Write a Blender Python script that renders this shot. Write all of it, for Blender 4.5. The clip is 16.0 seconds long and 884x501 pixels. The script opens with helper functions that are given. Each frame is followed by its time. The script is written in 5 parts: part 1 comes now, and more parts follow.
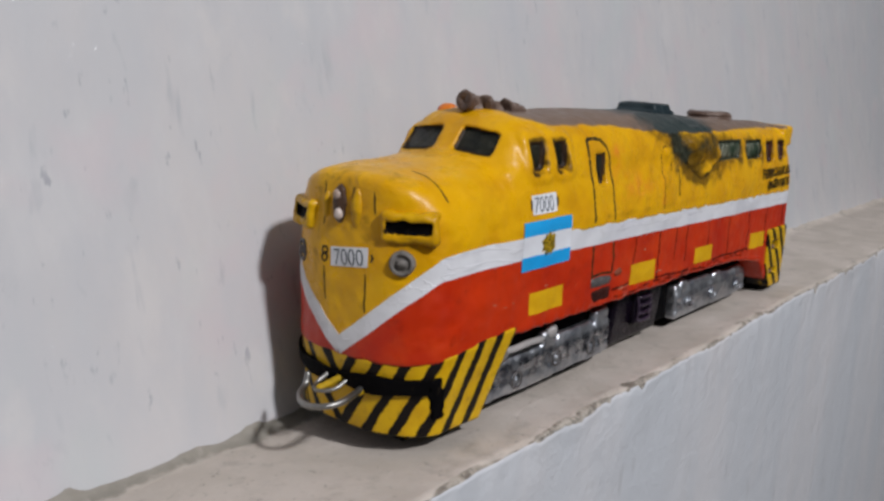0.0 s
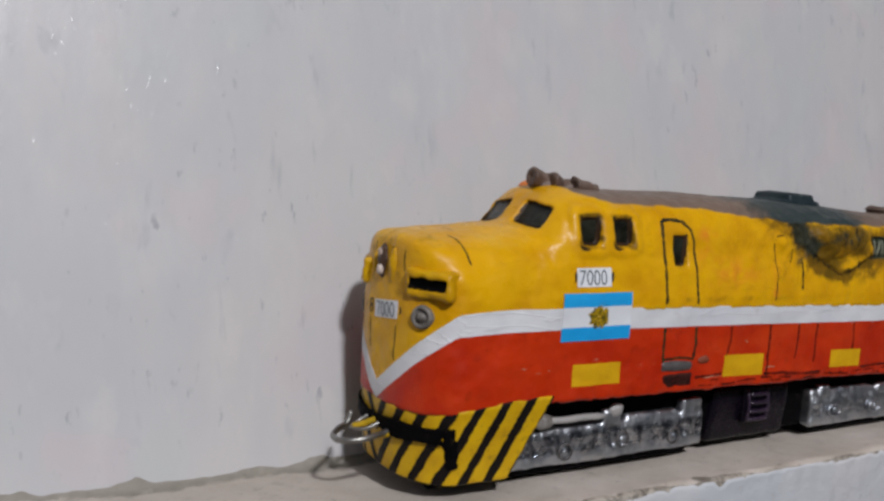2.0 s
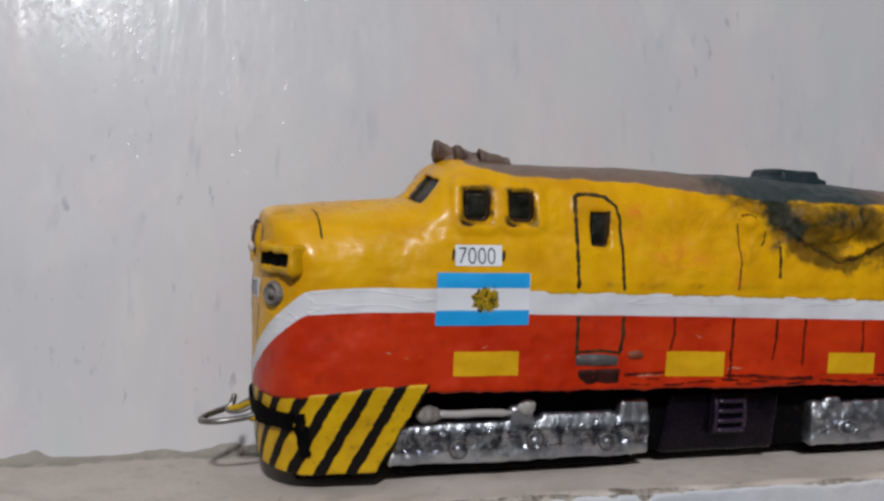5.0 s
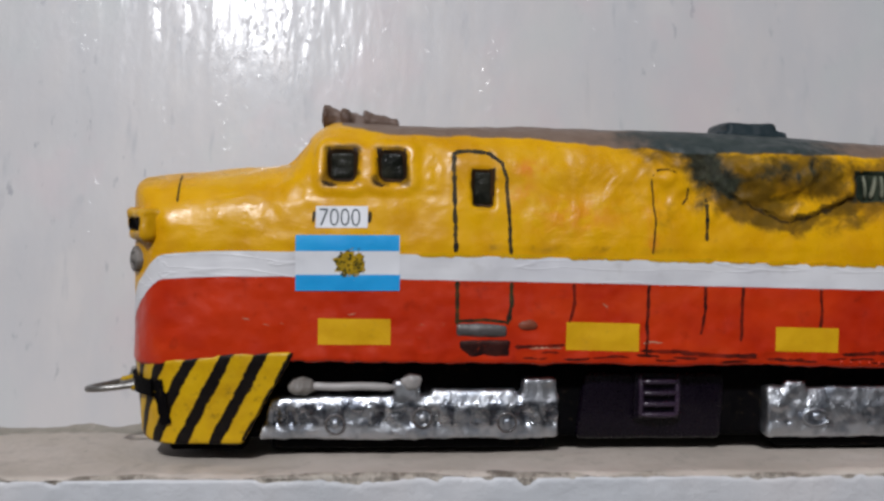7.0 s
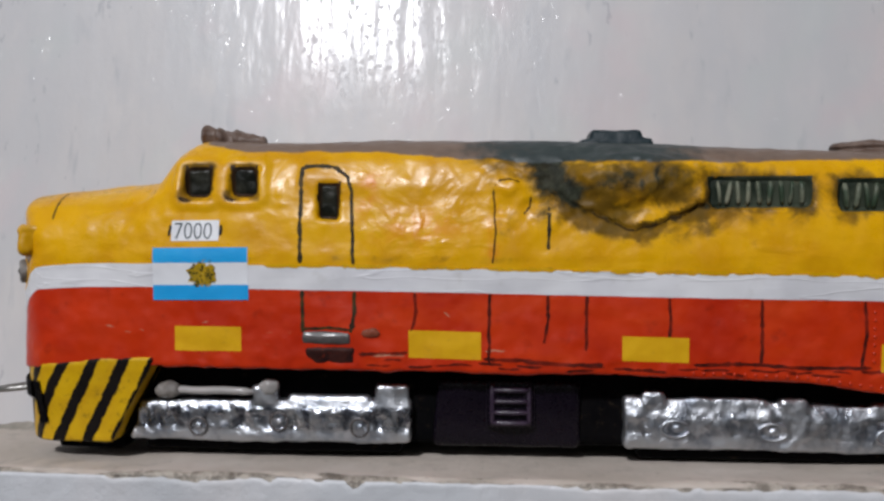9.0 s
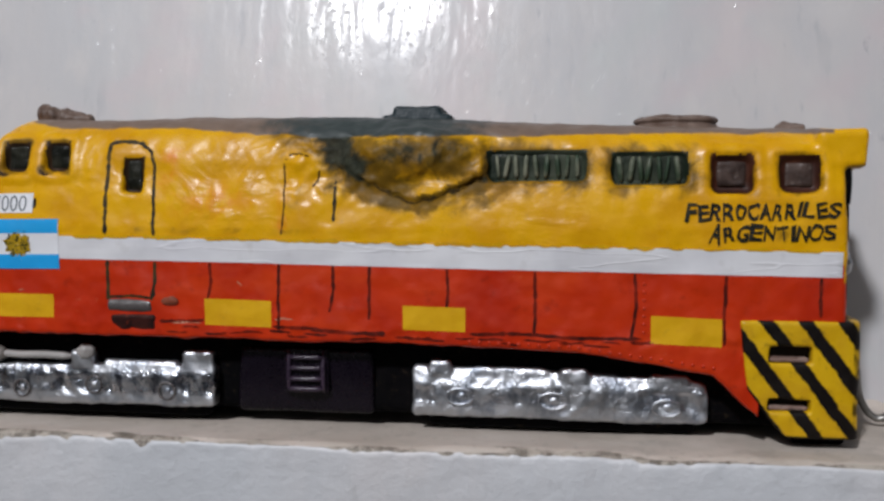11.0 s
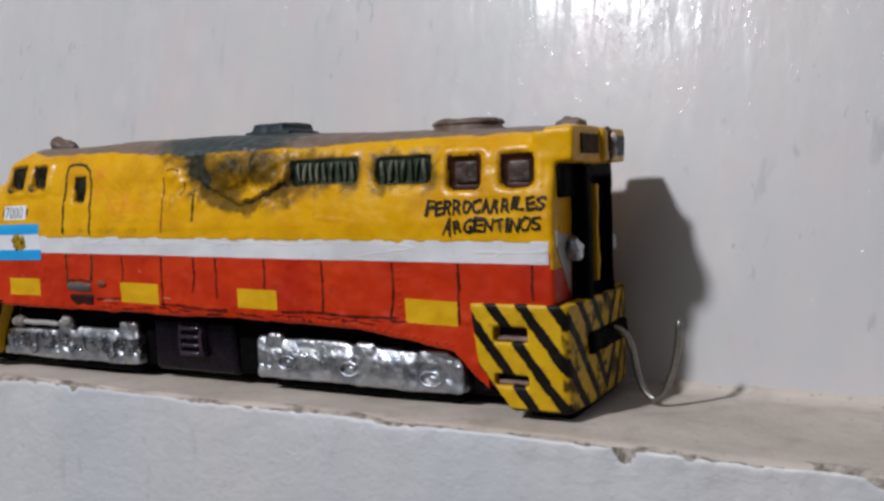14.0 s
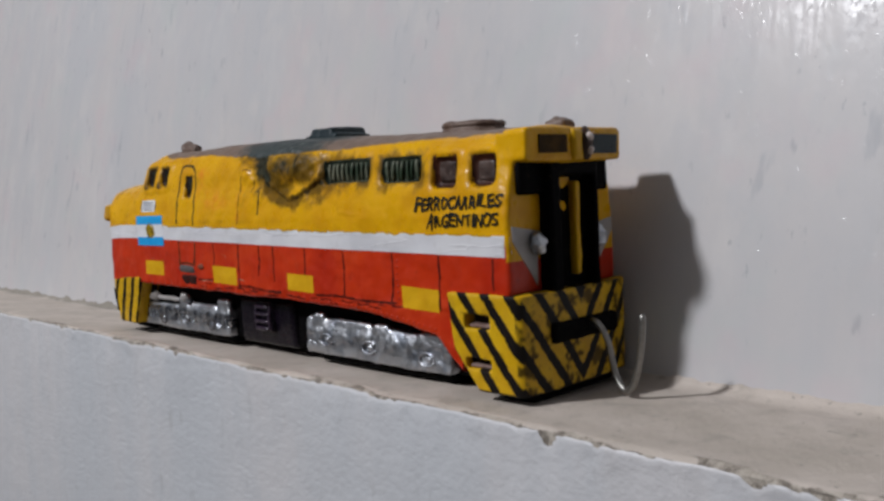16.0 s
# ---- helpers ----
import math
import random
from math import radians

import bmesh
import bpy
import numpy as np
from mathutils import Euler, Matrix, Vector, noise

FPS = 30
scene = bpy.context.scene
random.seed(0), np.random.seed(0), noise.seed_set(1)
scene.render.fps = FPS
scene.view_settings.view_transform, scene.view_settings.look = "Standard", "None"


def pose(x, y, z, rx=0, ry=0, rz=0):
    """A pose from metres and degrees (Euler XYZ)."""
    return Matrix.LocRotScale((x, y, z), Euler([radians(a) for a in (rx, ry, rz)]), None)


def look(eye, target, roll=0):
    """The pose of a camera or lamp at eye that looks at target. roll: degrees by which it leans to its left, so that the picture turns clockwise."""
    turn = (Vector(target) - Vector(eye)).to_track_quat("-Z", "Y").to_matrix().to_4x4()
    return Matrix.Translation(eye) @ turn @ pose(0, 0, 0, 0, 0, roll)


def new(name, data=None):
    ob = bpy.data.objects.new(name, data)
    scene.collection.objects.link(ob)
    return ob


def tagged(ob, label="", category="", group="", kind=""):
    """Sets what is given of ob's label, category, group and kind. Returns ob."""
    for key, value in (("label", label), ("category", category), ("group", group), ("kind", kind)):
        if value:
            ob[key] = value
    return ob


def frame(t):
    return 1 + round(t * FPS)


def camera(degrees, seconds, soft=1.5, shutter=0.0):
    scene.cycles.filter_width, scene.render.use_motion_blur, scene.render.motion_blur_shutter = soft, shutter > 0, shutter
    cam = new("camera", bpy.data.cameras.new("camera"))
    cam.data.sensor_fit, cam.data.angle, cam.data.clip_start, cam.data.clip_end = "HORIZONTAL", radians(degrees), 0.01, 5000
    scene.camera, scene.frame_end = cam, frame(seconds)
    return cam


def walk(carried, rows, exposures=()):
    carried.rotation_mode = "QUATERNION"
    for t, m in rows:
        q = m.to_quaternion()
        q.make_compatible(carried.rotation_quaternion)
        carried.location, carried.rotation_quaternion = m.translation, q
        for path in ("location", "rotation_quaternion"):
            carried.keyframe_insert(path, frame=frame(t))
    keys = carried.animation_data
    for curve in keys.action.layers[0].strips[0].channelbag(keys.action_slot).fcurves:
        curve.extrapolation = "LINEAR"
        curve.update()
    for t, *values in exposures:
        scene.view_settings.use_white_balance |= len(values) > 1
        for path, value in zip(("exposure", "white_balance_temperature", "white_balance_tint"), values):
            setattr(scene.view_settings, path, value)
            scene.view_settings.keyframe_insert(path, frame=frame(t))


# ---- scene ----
from mathutils.bvhtree import BVHTree

cam = camera(54.7, 16.0, soft=2.8)
PATH = [
    (0, (-0.164, -0.135, 0.103), (1.376, 1.079, -0.293), 2.7),
    (0.3, (-0.159, -0.15, 0.109), (1.282, 1.182, -0.252), 2.2),
    (0.5, (-0.155, -0.16, 0.113), (1.223, 1.241, -0.261), 1.8),
    (1, (-0.146, -0.179, 0.11), (1.1, 1.359, -0.179), 2.6),
    (1.3, (-0.139, -0.191, 0.109), (1.025, 1.412, -0.133), 3.0),
    (1.5, (-0.135, -0.199, 0.108), (0.975, 1.447, -0.131), 3.2),
    (2, (-0.118, -0.201, 0.099), (0.898, 1.51, -0.105), 4.0),
    (2.5, (-0.102, -0.201, 0.094), (0.774, 1.585, -0.112), 4.3),
    (3, (-0.084, -0.198, 0.094), (0.711, 1.625, -0.12), 4.6),
    (3.3, (-0.069, -0.202, 0.093), (0.714, 1.628, -0.115), 4.2),
    (3.5, (-0.059, -0.205, 0.093), (0.685, 1.641, -0.112), 3.9),
    (4, (-0.046, -0.211, 0.095), (0.649, 1.653, -0.104), 3.6),
    (4.2, (-0.044, -0.214, 0.094), (0.638, 1.656, -0.1), 3.5),
    (6.3, (0.042, -0.235, 0.075), (0.308, 1.743, -0.054), 1.2),
    (6.5, (0.05, -0.233, 0.073), (0.274, 1.75, -0.06), 1.1),
    (7, (0.068, -0.229, 0.07), (0.207, 1.763, -0.031), 0.8),
    (7.5, (0.086, -0.223, 0.068), (0.146, 1.773, -0.048), 0.7),
    (8, (0.103, -0.226, 0.068), (0.078, 1.772, -0.023), 0.5),
    (8.3, (0.116, -0.228, 0.069), (0.057, 1.768, -0.017), 0.4),
    (8.5, (0.124, -0.23, 0.069), (0.043, 1.765, -0.038), 0.3),
    (9, (0.147, -0.236, 0.071), (-0.017, 1.755, -0.009), -0.1),
    (9.2, (0.152, -0.24, 0.078), (0.014, 1.75, -0.072), 0.4),
    (11.3, (0.234, -0.234, 0.067), (-0.076, 1.739, -0.044), -0.5),
    (11.5, (0.241, -0.231, 0.068), (-0.082, 1.74, -0.041), -0.9),
    (12, (0.261, -0.227, 0.066), (-0.128, 1.733, -0.028), -0.6),
    (12.5, (0.299, -0.227, 0.065), (-0.218, 1.703, -0.024), -1.0),
    (13, (0.332, -0.232, 0.066), (-0.413, 1.622, -0.026), -1.6),
    (13.5, (0.354, -0.226, 0.067), (-0.432, 1.609, -0.056), -1.3),
    (14, (0.384, -0.227, 0.072), (-0.576, 1.52, -0.085), -2.4),
    (14.5, (0.421, -0.23, 0.075), (-0.764, 1.379, -0.008), -3.3),
    (15, (0.433, -0.226, 0.078), (-0.859, 1.29, -0.1), -3.0),
    (15.5, (0.446, -0.216, 0.074), (-0.942, 1.215, -0.085), -2.7),
    (16, (0.466, -0.196, 0.071), (-0.958, 1.2, -0.084), -2.8),
]
walk(cam, [(t, look(eye, target, roll)) for t, eye, target, roll in PATH],
     exposures=[(0, -0.02), (1, -0.12), (2, -0.17), (3, -0.24), (4.2, -0.24), (6.5, -0.20), (8, -0.12), (9, -0.14), (11.5, -0.11), (13, -0.03), (14.5, -0.06), (16, -0.14)])

# ---- world and lamp ----
world = bpy.data.worlds.new("world")
world.use_nodes = True
world.node_tree.nodes["Background"].inputs["Color"].default_value = (0.5, 0.52, 0.56, 1)
world.node_tree.nodes["Background"].inputs["Strength"].default_value = 0.05
scene.world = world


def point_lamp(name, place, watts, radius, colour):
    data = bpy.data.lights.new(name, "POINT")
    data.energy, data.shadow_soft_size, data.color = watts, radius, colour
    ob = new(name, data)
    ob.location = place
    return ob


point_lamp("room_bulb", (-0.276, -1.42, 1.278), 147.0, 0.07, (0.95, 0.957, 1.0))


# ---- materials ----
class Nodes:
    """A node material under construction; inputs are given by name, as values or as sockets."""

    def __init__(self, name):
        self.m = bpy.data.materials.new(name)
        self.m.use_nodes = True
        self.t = self.m.node_tree
        self.b = self.t.nodes["Principled BSDF"]

    def put(self, node, key, value):
        sock = node.inputs[key]
        if isinstance(value, bpy.types.NodeSocket):
            self.t.links.new(value, sock)
        elif isinstance(value, tuple) and len(value) == 3 and sock.type == "RGBA":
            sock.default_value = (*value, 1)
        else:
            sock.default_value = value

    def n(self, kind, out=0, **given):
        node = self.t.nodes.new("ShaderNode" + kind)
        for key, value in given.items():
            if key == "operation":
                node.operation = value
            elif key == "feature":
                node.feature = value
            else:
                self.put(node, int(key[1:]) if key[0] == "_" else key, value)
        return node.outputs[out]

    def coords(self, scale=(1, 1, 1), kind="Object"):
        c = self.t.nodes.new("ShaderNodeTexCoord").outputs[kind]
        return self.n("Mapping", Vector=c, Scale=scale)

    def noise(self, scale, detail=3.0, rough=0.55, vector=None, distortion=0.0):
        return self.n("TexNoise", Vector=vector or self.coords(), Scale=scale, Detail=detail, Roughness=rough, Distortion=distortion)

    def ramp(self, value, lo, hi, to_lo=0.0, to_hi=1.0):
        node = self.t.nodes.new("ShaderNodeMapRange")
        node.interpolation_type = "SMOOTHSTEP"
        for key, v in zip(("Value", "From Min", "From Max", "To Min", "To Max"), (value, lo, hi, to_lo, to_hi)):
            self.put(node, key, v)
        return node.outputs[0]

    def mix(self, fac, a, b):
        node = self.t.nodes.new("ShaderNodeMix")
        node.data_type = "RGBA"
        for key, v in ((0, fac), (6, a), (7, b)):
            if isinstance(v, bpy.types.NodeSocket):
                self.t.links.new(v, node.inputs[key])
            elif isinstance(v, tuple):
                node.inputs[key].default_value = (*v, 1)
            else:
                node.inputs[key].default_value = v
        return node.outputs[2]

    def math(self, op, a, b=0.0, c=0.0):
        return self.n("Math", operation=op, _0=a, _1=b, _2=c)

    def attr(self, name):
        node = self.t.nodes.new("ShaderNodeAttribute")
        node.attribute_name = name
        return node.outputs["Fac"]

    def bump(self, height, depth, strength=1.0, under=None):
        node = self.t.nodes.new("ShaderNodeBump")
        self.put(node, "Height", height)
        node.inputs["Strength"].default_value = strength
        node.inputs["Distance"].default_value = depth
        if under:
            self.t.links.new(under, node.inputs["Normal"])
        return node.outputs[0]

    def done(self, colour, rough, metal=0.0, normal=None, coat=0.0, spec=0.5):
        self.put(self.b, "Base Color", colour)
        self.put(self.b, "Roughness", rough)
        self.put(self.b, "Metallic", metal)
        self.put(self.b, "Coat Weight", coat)
        self.put(self.b, "Specular IOR Level", spec)
        self.b.inputs["Coat Roughness"].default_value = 0.15
        if normal:
            self.put(self.b, "Normal", normal)
        return self.m


def paint(name, a, b, rough=0.3, scale=160.0, relief=0.00025, dirt=(0.1, 0.07, 0.04), dirty=0.25, coat=0.3, spec=0.4):
    """Brushed enamel: two tones, small specks of dirt, brush relief."""
    g = Nodes(name)
    blotch = g.noise(scale * 0.35, 4)
    fine = g.noise(scale * 6, 3)
    col = g.mix(g.ramp(blotch, 0.35, 0.7), a, b)
    col = g.mix(g.math("MULTIPLY", g.ramp(g.noise(scale * 1.6, 5, 0.65), 0.58, 0.74), dirty), col, dirt)
    normal = g.bump(fine, relief * 0.35, 0.6, g.bump(g.noise(scale * 1.2, 3), relief, 0.7))
    return g.done(col, g.ramp(fine, 0.3, 0.7, rough * 0.8, rough * 1.3), 0.0, normal, coat, spec)


def body_yellow():
    """Hand-laid yellow enamel over patched card: creases, rusty spots, brown grime (on the nose also painted shading),
    black soot and the brown roof.
    """
    g = Nodes("yellow_enamel")
    col = g.mix(g.ramp(g.noise(70, 4), 0.35, 0.7), (0.66, 0.345, 0.002), (0.56, 0.265, 0.0015))
    col = g.mix(g.math("MULTIPLY", g.ramp(g.noise(38, 5, 0.6), 0.5, 0.72), 0.4), col, (0.70, 0.40, 0.004))
    col = g.mix(g.math("MULTIPLY", g.attr("rust"), g.ramp(g.noise(260, 4), 0.35, 0.65)), col, (0.66, 0.17, 0.02))
    col = g.mix(g.math("MULTIPLY", g.ramp(g.noise(300, 5, 0.65), 0.6, 0.76), 0.3), col, (0.30, 0.14, 0.01))
    crease = g.ramp(g.math("ABSOLUTE", g.math("SUBTRACT", g.noise(40, 4, 0.55, g.coords((0.7, 1, 1)), 0.5), 0.5)), 0.0, 0.07, 1.0, 0.0)
    where = g.ramp(g.noise(26, 2, 0.5, g.coords((1, 1.3, 1))), 0.42, 0.6)
    crease = g.math("MULTIPLY", crease, where)
    col = g.mix(g.math("MULTIPLY", crease, 0.10), col, (0.26, 0.12, 0.008))
    ragged = g.math("MULTIPLY_ADD", g.noise(120, 8, 0.68, None, 0.4), 3.4, -1.7)
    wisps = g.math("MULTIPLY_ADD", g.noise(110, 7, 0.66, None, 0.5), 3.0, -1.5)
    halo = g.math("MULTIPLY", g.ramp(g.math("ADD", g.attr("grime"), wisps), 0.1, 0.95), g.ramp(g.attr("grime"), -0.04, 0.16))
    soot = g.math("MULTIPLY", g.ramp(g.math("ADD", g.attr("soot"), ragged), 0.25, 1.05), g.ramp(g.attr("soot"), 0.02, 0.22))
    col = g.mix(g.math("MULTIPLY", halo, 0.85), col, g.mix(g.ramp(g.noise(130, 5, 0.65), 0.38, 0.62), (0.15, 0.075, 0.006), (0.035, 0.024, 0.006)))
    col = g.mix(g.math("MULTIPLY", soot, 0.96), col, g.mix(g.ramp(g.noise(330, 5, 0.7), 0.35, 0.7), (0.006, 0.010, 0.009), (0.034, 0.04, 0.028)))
    roof = g.ramp(g.math("ADD", g.attr("roof"), g.math("MULTIPLY_ADD", g.noise(110, 4), 0.0032, -0.0016)), -0.0003, 0.0004)
    sooty_roof = g.ramp(g.math("ADD", g.attr("roofgrime"), g.math("MULTIPLY_ADD", g.noise(70, 6, 0.65), 1.6, -0.8)), 0.3, 0.8)
    brown = g.mix(g.noise(180, 5), (0.125, 0.078, 0.055), (0.19, 0.135, 0.10))
    brown = g.mix(sooty_roof, brown, g.mix(g.noise(300, 4), (0.010, 0.020, 0.022), (0.036, 0.048, 0.044)))
    col = g.mix(roof, col, brown)
    grubby = g.math("MAXIMUM", soot, g.math("MULTIPLY", halo, 0.6))
    dull = g.math("MAXIMUM", grubby, g.math("MULTIPLY", roof, 0.6))
    lump = g.noise(95, 4, 0.6)
    fine = g.noise(700, 3)
    folds = g.noise(60, 5, 0.6, g.coords((0.6, 1, 1.2)), 0.8)
    normal = g.bump(crease, 0.0005, 0.3, g.bump(fine, 0.00012, 0.4, g.bump(folds, 0.0012, 0.28, g.bump(lump, 0.0009, 0.28))))
    normal = g.bump(soot, 0.0003, 0.4, normal)
    rough = g.math("ADD", g.ramp(g.noise(240, 3), 0.3, 0.7, 0.25, 0.40), g.math("MULTIPLY", dull, 0.28))
    return g.done(col, rough, 0.0, normal, 0.0, g.math("MAXIMUM", g.ramp(grubby, 0.0, 1.0, 0.26, 0.07), g.math("MULTIPLY", roof, 0.5)))


def hazard():
    """Hand-painted black slanting bands on yellow, along the stripe coordinate stored on the mesh."""
    g = Nodes("hazard_bands")
    wob = g.math("MULTIPLY_ADD", g.noise(260, 6, 0.72), 0.3, -0.15)
    saw = g.math("FRACT", g.math("ADD", g.attr("band"), wob))
    black = g.math("MULTIPLY", g.ramp(saw, 0.0, 0.05), g.ramp(saw, 0.41, 0.47, 1.0, 0.0))
    black = g.math("MAXIMUM", black, g.attr("blackened"))
    col = g.mix(g.ramp(g.noise(120, 4), 0.35, 0.7), (0.60, 0.36, 0.003), (0.50, 0.28, 0.003))
    col = g.mix(g.math("MULTIPLY", g.ramp(g.noise(500, 5), 0.55, 0.75), 0.45), col, (0.1, 0.06, 0.01))
    col = g.mix(black, col, g.mix(g.noise(600, 3), (0.003, 0.0025, 0.0025), (0.012, 0.009, 0.008)))
    normal = g.bump(black, 0.0002, 0.6, g.bump(g.noise(240, 4), 0.0005, 0.6))
    return g.done(col, g.ramp(g.noise(300, 3), 0.3, 0.7, 0.36, 0.55), 0.0, normal, 0.0, g.ramp(black, 0.0, 1.0, 0.32, 0.14))


def foil():
    """Pressed kitchen foil: bright, with soft dents, fine creases and grey smears; ink and shade are painted into the
    flutes.
    """
    g = Nodes("crumpled_foil")
    soft = g.noise(120, 3, 0.5, g.coords((1, 1, 0.7)), 0.6)
    fold = g.ramp(g.math("ABSOLUTE", g.math("SUBTRACT", g.noise(150, 3, 0.5, None, 1.0), 0.5)), 0.0, 0.03, 1.0, 0.0)
    dent = g.noise(420, 3, 0.55, None, 0.8)
    fluted = g.attr("flute")
    normal = g.bump(g.math("MULTIPLY", dent, g.math("MULTIPLY_ADD", fluted, 0.75, 0.25)), 0.0007, 0.5, g.bump(fold, 0.0002, 0.3, g.bump(soft, 0.0010, 0.3)))
    col = g.mix(g.ramp(g.noise(160, 5, 0.65), 0.42, 0.68), (0.56, 0.58, 0.61), (0.30, 0.33, 0.38))
    # dark blue in the flutes: ink, and their shade put into the colour
    flute_dark = g.math("MULTIPLY", fluted, g.ramp(g.noise(120, 5, 0.6, g.coords((1.2, 1, 0.7)), 1.2), 0.48, 0.60))
    col = g.mix(g.math("MULTIPLY", flute_dark, 0.8), col, (0.05, 0.058, 0.085))
    return g.done(col, g.math("MULTIPLY_ADD", fluted, -0.14, g.ramp(g.noise(260, 4), 0.3, 0.7, 0.34, 0.50)), 1.0, normal)


def wall_paint(name="wall_paint", drips=True):
    """Thick glossy off-white paint that ran down in drips over rough plaster."""
    g = Nodes(name)
    p = g.coords()
    tall = g.coords((1, 1, 0.16))
    longer = g.coords((1, 1, 0.05))
    col = g.mix(g.ramp(g.noise(13, 4, 0.6, tall), 0.36, 0.68), (0.49, 0.47, 0.468), (0.452, 0.455, 0.468))
    col = g.mix(g.math("MULTIPLY", g.ramp(g.noise(34, 5, 0.6, g.coords((1, 1, 0.4))), 0.5, 0.72), 0.5), col, (0.55, 0.535, 0.53))
    col = g.mix(g.math("MULTIPLY", g.ramp(g.noise(60, 3, 0.5, longer), 0.56, 0.74), 0.25), col, (0.38, 0.395, 0.42))
    col = g.mix(g.math("MULTIPLY", g.ramp(g.noise(62, 5, 0.66, g.coords((1, 1, 0.45))), 0.42, 0.68), 0.55), col, (0.445, 0.445, 0.46))
    col = g.mix(g.math("MULTIPLY", g.ramp(g.noise(48, 4, 0.6, g.coords((1, 1.7, 0.5))), 0.54, 0.7), 0.5), col, (0.53, 0.51, 0.50))
    flecks = g.math("MAXIMUM", g.math("MULTIPLY", g.ramp(g.noise(120, 3, 0.6, g.coords((1, 1, 0.26))), 0.68, 0.76), 0.7), g.math("MULTIPLY", g.ramp(g.noise(260, 3, 0.6, g.coords((1, 1, 0.35))), 0.64, 0.73), g.ramp(g.noise(18, 3), 0.44, 0.6)))
    col = g.mix(g.math("MULTIPLY", flecks, 0.6), col, (0.22, 0.225, 0.26))
    stains = g.math("MULTIPLY", g.ramp(g.noise(95, 3, 0.55, g.coords((1, 1.4, 0.2)), 0.3), 0.60, 0.70), g.ramp(g.noise(22, 3, 0.6, g.coords((1, 1, 0.5))), 0.40, 0.58))
    col = g.mix(g.math("MULTIPLY", stains, 0.5), col, (0.30, 0.31, 0.34))
    col = g.mix(g.math("MULTIPLY", g.ramp(g.noise(30, 3, 0.55, p), 0.54, 0.72), 0.35), col, (0.52, 0.43, 0.45))
    col = g.mix(g.math("MULTIPLY", g.ramp(g.noise(27, 3, 0.55, g.coords((1, 2.3, 0.8))), 0.55, 0.72), 0.3), col, (0.43, 0.47, 0.46))
    runs = g.noise(120, 2, 0.5, g.coords((1, 1, 0.10)), 0.3)
    c = g.t.nodes.new("ShaderNodeTexCoord").outputs["Object"]
    slanted = g.n("Mapping", Vector=g.n("Mapping", Vector=c, Rotation=(0, -0.12, 0)), Scale=(1.2, 1, 0.7))
    beads = g.math("MULTIPLY", g.ramp(g.noise(480, 1, 0.4, slanted), 0.585, 0.74), g.ramp(g.noise(75, 2, 0.5, g.coords((1, 1, 0.12))), 0.42, 0.6))
    low = g.bump(g.noise(36, 3, 0.5, tall), 0.0015, 0.22)
    grit = g.bump(g.noise(160, 3, 0.55, g.coords((1, 1, 0.6))), 0.0005, 0.22, low)
    normal = g.bump(runs, 0.0006, 0.16, grit)
    g.put(g.b, "Coat Normal", g.bump(beads, 0.0006, 0.9, g.bump(runs, 0.0011, 0.4, grit)))
    m = g.done(col, 0.44, 0.0, normal, 0.22, 0.32)
    g.b.inputs["Coat Roughness"].default_value = 0.15
    return m


def ledge_finish():
    g = Nodes("ledge_cement_and_paint")
    cement = g.mix(g.ramp(g.noise(28, 5, 0.6), 0.35, 0.68), (0.44, 0.39, 0.34), (0.53, 0.47, 0.42))
    cement = g.mix(g.math("MULTIPLY", g.ramp(g.noise(75, 6, 0.7), 0.5, 0.72), 0.7), cement, (0.33, 0.295, 0.26))
    cement = g.mix(g.math("MULTIPLY", g.ramp(g.noise(380, 4, 0.6), 0.62, 0.7), 0.5), cement, (0.2, 0.18, 0.155))
    tall = g.coords((1, 1, 0.16))
    white = g.mix(g.ramp(g.noise(13, 4, 0.6, tall), 0.38, 0.66), (0.57, 0.56, 0.57), (0.51, 0.525, 0.55))
    white = g.mix(g.math("MULTIPLY", g.ramp(g.noise(70, 4, 0.5, g.coords((1, 1, 0.4))), 0.58, 0.74), 0.15), white, (0.40, 0.42, 0.45))
    white = g.mix(g.math("MULTIPLY", g.ramp(g.noise(55, 5, 0.66, g.coords((1, 1, 0.5))), 0.42, 0.68), 0.5), white, (0.50, 0.515, 0.54))
    white = g.mix(g.math("MULTIPLY", g.ramp(g.noise(130, 3, 0.55, g.coords((1, 1, 0.4))), 0.62, 0.72), 0.3), white, (0.33, 0.33, 0.33))
    raw = g.mix(g.ramp(g.noise(260, 6, 0.7), 0.36, 0.62), (0.13, 0.11, 0.09), (0.40, 0.36, 0.31))
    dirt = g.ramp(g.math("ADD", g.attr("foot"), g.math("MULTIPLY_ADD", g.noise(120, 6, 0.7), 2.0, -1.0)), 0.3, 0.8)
    painted = g.attr("painted")
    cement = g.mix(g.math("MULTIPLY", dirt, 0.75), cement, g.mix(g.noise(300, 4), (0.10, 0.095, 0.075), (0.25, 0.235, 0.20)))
    col = g.mix(g.ramp(g.math("ADD", g.attr("bare"), g.math("MULTIPLY_ADD", g.noise(200, 5, 0.65), 1.2, -0.6)), 0.35, 0.65), cement, raw)
    col = g.mix(g.ramp(painted, 0.4, 0.6), col, white)
    normal = g.bump(g.noise(420, 5, 0.65), 0.0006, 0.6, g.bump(g.noise(60, 4), 0.0014, 0.5))
    return g.done(col, g.ramp(painted, 0.4, 0.6, 0.75, 0.38), 0.0, normal, 0.0, 0.4)


